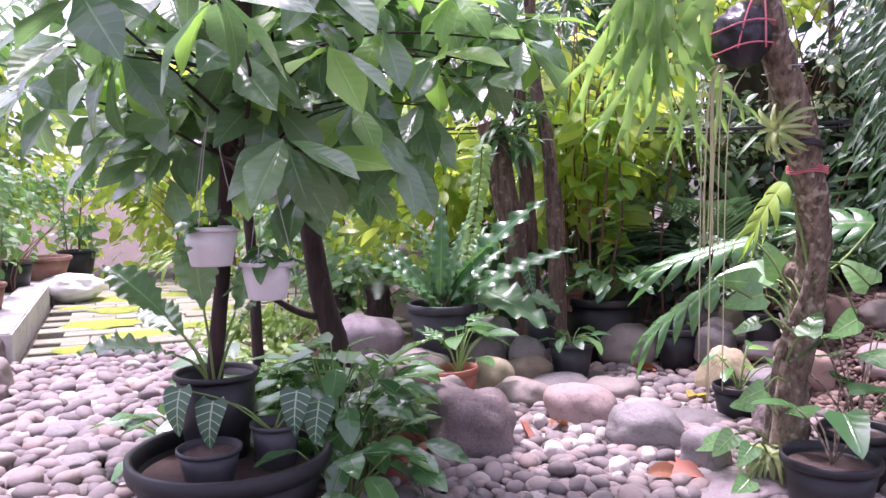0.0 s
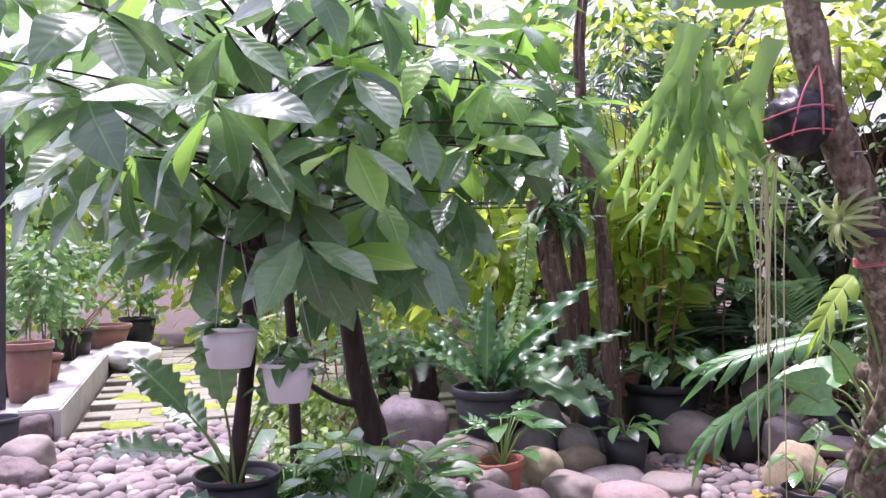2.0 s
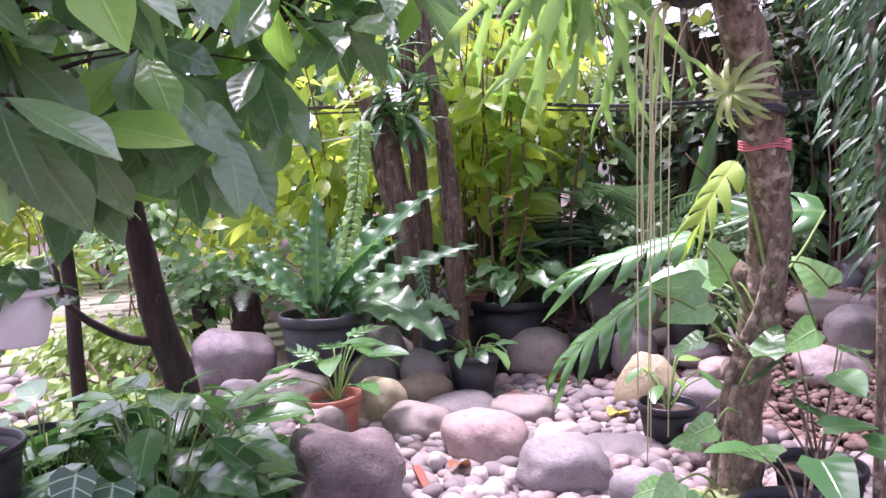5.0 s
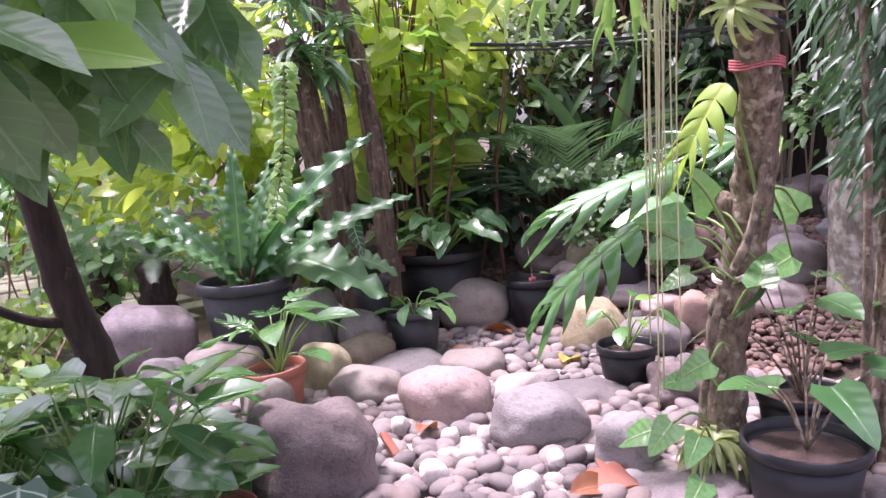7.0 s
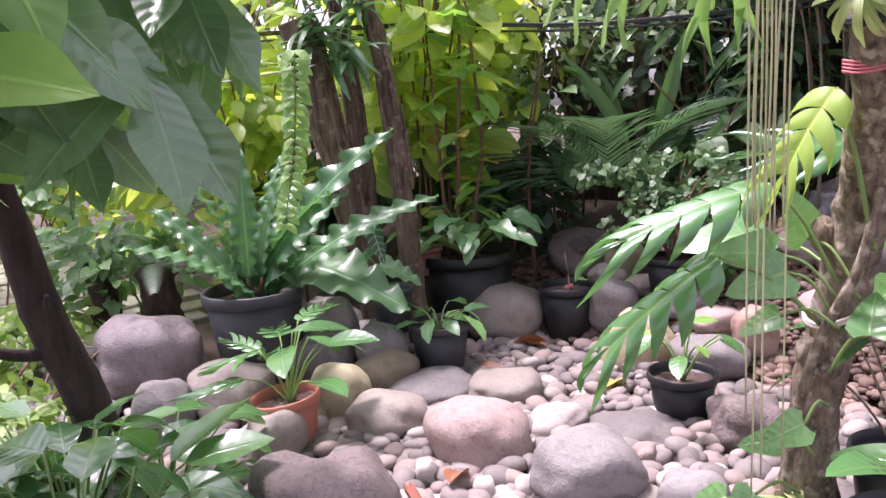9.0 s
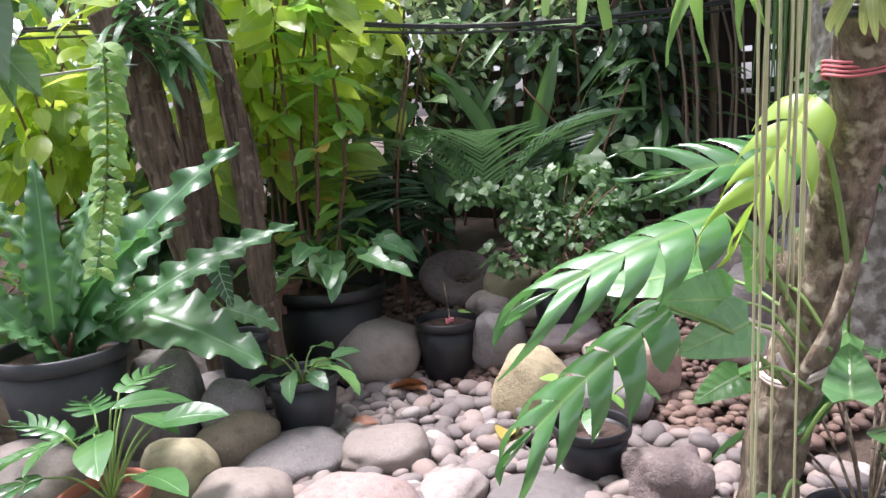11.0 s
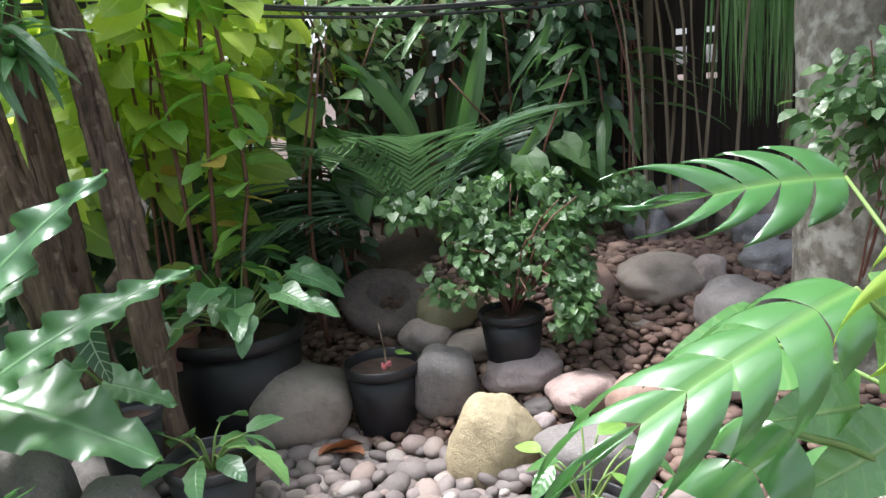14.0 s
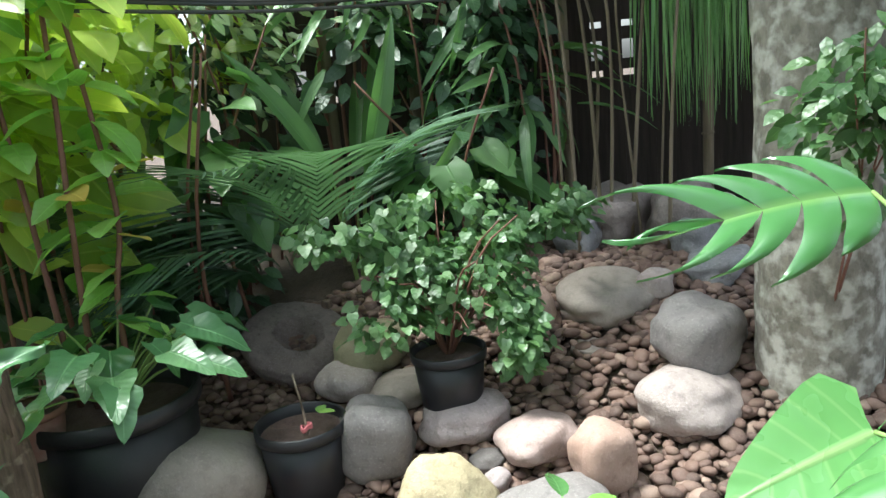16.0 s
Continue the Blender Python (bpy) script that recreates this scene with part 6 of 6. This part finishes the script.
pot("nursery_pot", (-3.72, 4.80, 0.19), 0.14, 0.11, 0.24, BLACK, "black pot with small flowers on the terrace", 0.025)
pot("clay_planter", (-4.85, 7.2, 0.19), 0.26, 0.17, 0.30, CLAY, "wide clay bowl on the terrace", 0.04)
pot("nursery_pot", (-4.75, 6.6, 0.19), 0.19, 0.15, 0.30, BLACK, "black pot with foliage on the terrace", 0.03)
sv = []
for c in ICO4[0]:
    p = Vector(c)
    d = 1 + 0.18 * noise.noise(p * 1.7) + 0.10 * noise.noise(p * 5)
    sv.append((-4.45 + p.x * d * 0.34, 7.10 + p.y * d * 0.25, 0.17 + p.z * d * 0.15))
solo("sack", mesh_of("sack", sv, ICO4[1]), SACK, "crumpled white plastic sack lying on the court", "sack")
solo("metal_post", tube([(-3.35, 4.35, 0.0), (-3.35, 4.35, 1.2), (-3.36, 4.34, 2.6)], 0.03, 0.03, 12, 4), GREYP, "dark upright post at the court's edge", "post")
bush("slim_shrub", (-3.75, 5.1), [(200, (-3.75, 5.1, 1.15), (0.3, 0.3, 0.4))], oval, LEAF_BACK_MID, "slim small-leaved shrub in a clay pot", n_stems=2, high=1.1, spread=0.12, stem_mat=BARK_TAN)
bush("pot_flowers", (-3.72, 4.80), [(160, (-3.72, 4.8, 0.52), (0.2, 0.2, 0.14))], small_oval, LEAF_LIME, "small lime-leaved plant in a black pot", "plant", 3, 0.5, 0.1)
bush("terrace_plants", (-4.8, 6.4), [(420, (-4.8, 6.3, 0.9), (0.5, 0.8, 0.5)), (300, (-5.2, 7.4, 1.1), (0.5, 0.7, 0.7))], oval, LEAF_BACK_MID, "mixed potted plants on the terrace", "plants", 8, 0.9, 0.7)
for x, y, r, h, lb in ((-4.3, 5.75, 0.13, 0.24, "round black pot of greenery on the terrace"), (-4.45, 5.2, 0.16, 0.28, "round black pot of greenery on the terrace"), (-5.4, 6.3, 0.2, 0.3, "round black pot of greenery on the terrace"), (-5.2, 8.2, 0.22, 0.3, "round black pot of greenery on the terrace")):
    pot("nursery_pot", (x, y, 0.185), r, r * 0.75, h, BLACK, lb, 0.025)
    bush("terrace_shrub", (x, y), [(170, (x, y, 0.75), (0.3, 0.3, 0.35)), (110, (x, y, 1.25), (0.22, 0.22, 0.3))], oval, LEAF_BACK_MID, "leafy shrub growing in a terrace pot", n_stems=3, high=1.3, spread=0.15, size=(0.7, 1.3))
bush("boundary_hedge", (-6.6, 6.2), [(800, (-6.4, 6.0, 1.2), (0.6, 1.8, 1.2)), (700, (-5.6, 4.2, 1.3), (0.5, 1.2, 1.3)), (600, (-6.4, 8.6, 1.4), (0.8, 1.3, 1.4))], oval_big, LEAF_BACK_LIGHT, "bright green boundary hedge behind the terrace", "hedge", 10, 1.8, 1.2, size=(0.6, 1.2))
bush("court_fern", (-3.6, 7.9), [(160, (-3.7, 8.1, 0.35), (0.5, 0.3, 0.25))], narrow, LEAF_LIME, "bright green fern at the edge of the court", "fern", 4, 0.4, size=(2.0, 3.5))
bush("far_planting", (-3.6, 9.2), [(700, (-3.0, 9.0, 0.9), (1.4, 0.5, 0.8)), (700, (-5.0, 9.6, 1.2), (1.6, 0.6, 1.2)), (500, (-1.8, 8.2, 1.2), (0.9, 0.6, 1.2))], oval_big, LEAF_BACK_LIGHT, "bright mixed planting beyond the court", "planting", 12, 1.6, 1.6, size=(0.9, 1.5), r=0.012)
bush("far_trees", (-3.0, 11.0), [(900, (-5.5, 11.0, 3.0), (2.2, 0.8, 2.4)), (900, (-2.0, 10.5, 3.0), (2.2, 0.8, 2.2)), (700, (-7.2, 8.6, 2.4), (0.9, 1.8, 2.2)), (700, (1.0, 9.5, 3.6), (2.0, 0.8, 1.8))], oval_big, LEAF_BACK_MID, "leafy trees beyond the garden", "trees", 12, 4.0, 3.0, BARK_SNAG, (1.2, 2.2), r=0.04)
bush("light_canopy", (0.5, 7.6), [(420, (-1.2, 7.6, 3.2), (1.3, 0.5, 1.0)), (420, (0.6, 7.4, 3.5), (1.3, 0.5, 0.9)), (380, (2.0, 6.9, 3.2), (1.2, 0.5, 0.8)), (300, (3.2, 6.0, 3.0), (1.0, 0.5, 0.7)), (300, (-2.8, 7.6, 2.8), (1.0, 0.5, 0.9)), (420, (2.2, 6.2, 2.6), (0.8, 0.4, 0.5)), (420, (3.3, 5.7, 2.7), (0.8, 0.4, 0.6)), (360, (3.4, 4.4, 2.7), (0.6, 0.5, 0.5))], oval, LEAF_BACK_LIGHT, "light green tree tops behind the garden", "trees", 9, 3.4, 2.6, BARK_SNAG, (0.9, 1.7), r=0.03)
bush("potted_shrub", (-1.6, 5.9), [(350, (-1.6, 5.9, 0.9), (0.4, 0.4, 0.55)), (260, (-2.1, 6.8, 1.0), (0.5, 0.5, 0.6))], oval, LEAF_BACK_MID, "leafy green shrubs beside the court", "shrub", 5, 1.0)
solo("young_tree", tube([(-0.86, 3.72, -0.03), (-0.87, 3.71, 0.4), (-0.90, 3.74, 0.8), (-0.95, 3.7, 1.5)], 0.032, 0.025, 12, 5, 0.08, 20), BARK_DARK, "slim reddish-brown stem among ground cover", "tree trunk")

# ---- fallen leaves ----
fall = leaf_mesh("fallen_leaf", kind="ellipse", length=0.15, width=0.06, droop=0.9, fold=0.5, along=8, across=4)
for x, y, z, a, mt in ((1.08, 4.62, 0.07, 0.4, LEAF_DRY), (1.22, 4.56, 0.06, 2.2, LEAF_DRY), (0.66, 3.36, 0.08, 1.2, LEAF_DRY), (1.02, 2.86, 0.07, 0.3, LEAF_DRY), (1.33, 4.02, 0.06, 1.0, LEAF_YELLOW), (2.28, 4.16, 0.17, 1.6, LEAF_YELLOW), (1.70, 4.07, 0.13, 0.2, LEAF_YELLOW), (0.98, 4.36, 0.05, 2.9, LEAF_DRY)):
    solo("fallen_leaf", fall, None, "curled dry brown leaf fallen on the pebbles", "leaf", "fallen leaves", m=aim((x, y, z), (math.cos(a), math.sin(a), 0.1), (0, 0, 1), uni(-0.5, 0.5), uni(1.1, 1.5)))
    ob = scene.collection.objects[-1]
    if not ob.data.materials:
        ob.data.materials.append(LEAF_DRY)
    ob.material_slots[0].link = "OBJECT"
    ob.material_slots[0].material = mt

# ---- broken terracotta and pale stones on the pebbles ----
def shard(at, turn, radius, arc, high):
    """A curved piece of a broken pot wall with a ragged edge."""
    vs, fs, n = [], [], 12
    for i in range(n + 1):
        a = arc * (i / n - 0.5)
        top = high * (0.75 + 0.35 * noise.noise(Vector((i * 0.9, radius * 40, 2))))
        for r, z in ((radius, 0), (radius, top), (radius - 0.011, top - 0.003), (radius - 0.011, 0)):
            vs.append((r * math.sin(a), z - high / 2, r * math.cos(a) - radius))
    for i in range(n):
        for k in range(4):
            fs.append((i * 4 + k, i * 4 + (k + 1) % 4, i * 4 + 4 + (k + 1) % 4, i * 4 + 4 + k))
    fs += [(0, 1, 2, 3), (4 * n + 3, 4 * n + 2, 4 * n + 1, 4 * n)]
    solo("pot_shard", mesh_of("pot_shard", vs, fs, smooth=False), TERRA, "broken curved terracotta shard lying on pebbles", "pot shard", "terracotta shards", m=Matrix.Translation(at) @ Euler(turn).to_matrix().to_4x4())


shard((1.17, 2.94, 0.085), (0.25, 0.1, 0.35), 0.10, 1.9, 0.15)
shard((0.565, 3.33, 0.08), (0.9, 0.4, 1.2), 0.06, 1.3, 0.10)
for x, y, r in ((0.505, 3.33, 0.042), (0.81, 3.22, 0.046), (0.68, 3.12, 0.044), (0.76, 3.38, 0.032), (0.885, 3.36, 0.036), (1.05, 3.12, 0.034), (0.42, 3.62, 0.036), (0.60, 3.52, 0.034), (0.93, 2.98, 0.040)):
    rock("white", x, y, 0.06, r, r * 0.7)

# ---- pebbles, last ----
peb_meshes = []
for k in range(8):
    vs = []
    for c in ICO2[0]:
        p = Vector(c)
        p = p * (1 + 0.16 * noise.noise(p * 1.2 + Vector((k * 9.1, 0, 0))))
        vs.append((p.x, p.y * 0.76, p.z * 0.52))
    peb_meshes.append(mesh_of("pebble", vs, ICO2[1]))
ICO1_SHAPE = ([(x, y * 0.76, z * 0.52) for x, y, z in ICO2[0]], ICO2[1], [(0.5, 0.5)] * len(ICO2[0]))


def scatter(x0, x1, y0, y1, step, test, size, layers=2):
    out = []
    for layer in range(layers):
        y = y0
        while y < y1:
            x = x0 + uni(0, step)
            while x < x1:
                px, py = x + uni(-0.45, 0.45) * step, y + uni(-0.45, 0.45) * step
                if test(px, py):
                    s = size * uni(0.6, 1.35)
                    m = Matrix.Translation((px, py, ground(px, py) + s * uni(0.15, 0.5) + layer * size * 0.45)) @ Euler((uni(-0.45, 0.45), uni(-0.45, 0.45), uni(0, 6.28))).to_matrix().to_4x4() @ Matrix.Scale(s, 4)
                    out.append(m)
                x += step
            y += step * 0.87
    return out


rise = lambda x, y: (x - 1.2) * 0.8 + (y - 4.4) * 0.6
path_bed = scatter(-0.55, 2.40, 1.4, 4.75, 0.067, lambda x, y: rise(x, y) < 0.24 and (x > 0.2 or y > 2.6), 0.045)
near_ones = [m for m in path_bed if 0.35 < m.translation.x < 1.25 and 3.05 < m.translation.y < 4.5]
rng.shuffle(near_ones)
picked = set(id(m) for m in near_ones[:300])
for m in near_ones[:300]:
    ob = part("pebble", rng.choice(peb_meshes), PEBBLE, GROUND, m=m)
cloud("pebbles", ICO1_SHAPE, [m for m in path_bed if id(m) not in picked], PEBBLE_ST, GROUND)
cloud("pebbles", ICO1_SHAPE, scatter(-4.2, 0.2, 1.2, 5.25, 0.085, lambda x, y: not (x < -0.75 and (Vector((x, y, 0)) - c0).dot(cv) > 0.0) and (x < -0.6 or y < 2.6), 0.055), PEBBLE_ST, GROUND)
cloud("gravel", ICO1_SHAPE, scatter(1.1, 4.2, 3.6, 6.0, 0.042, lambda x, y: rise(x, y) >= 0.20 and y < 5.75 - 0.12 * x, 0.026), GRAVEL_ST, GROUND)
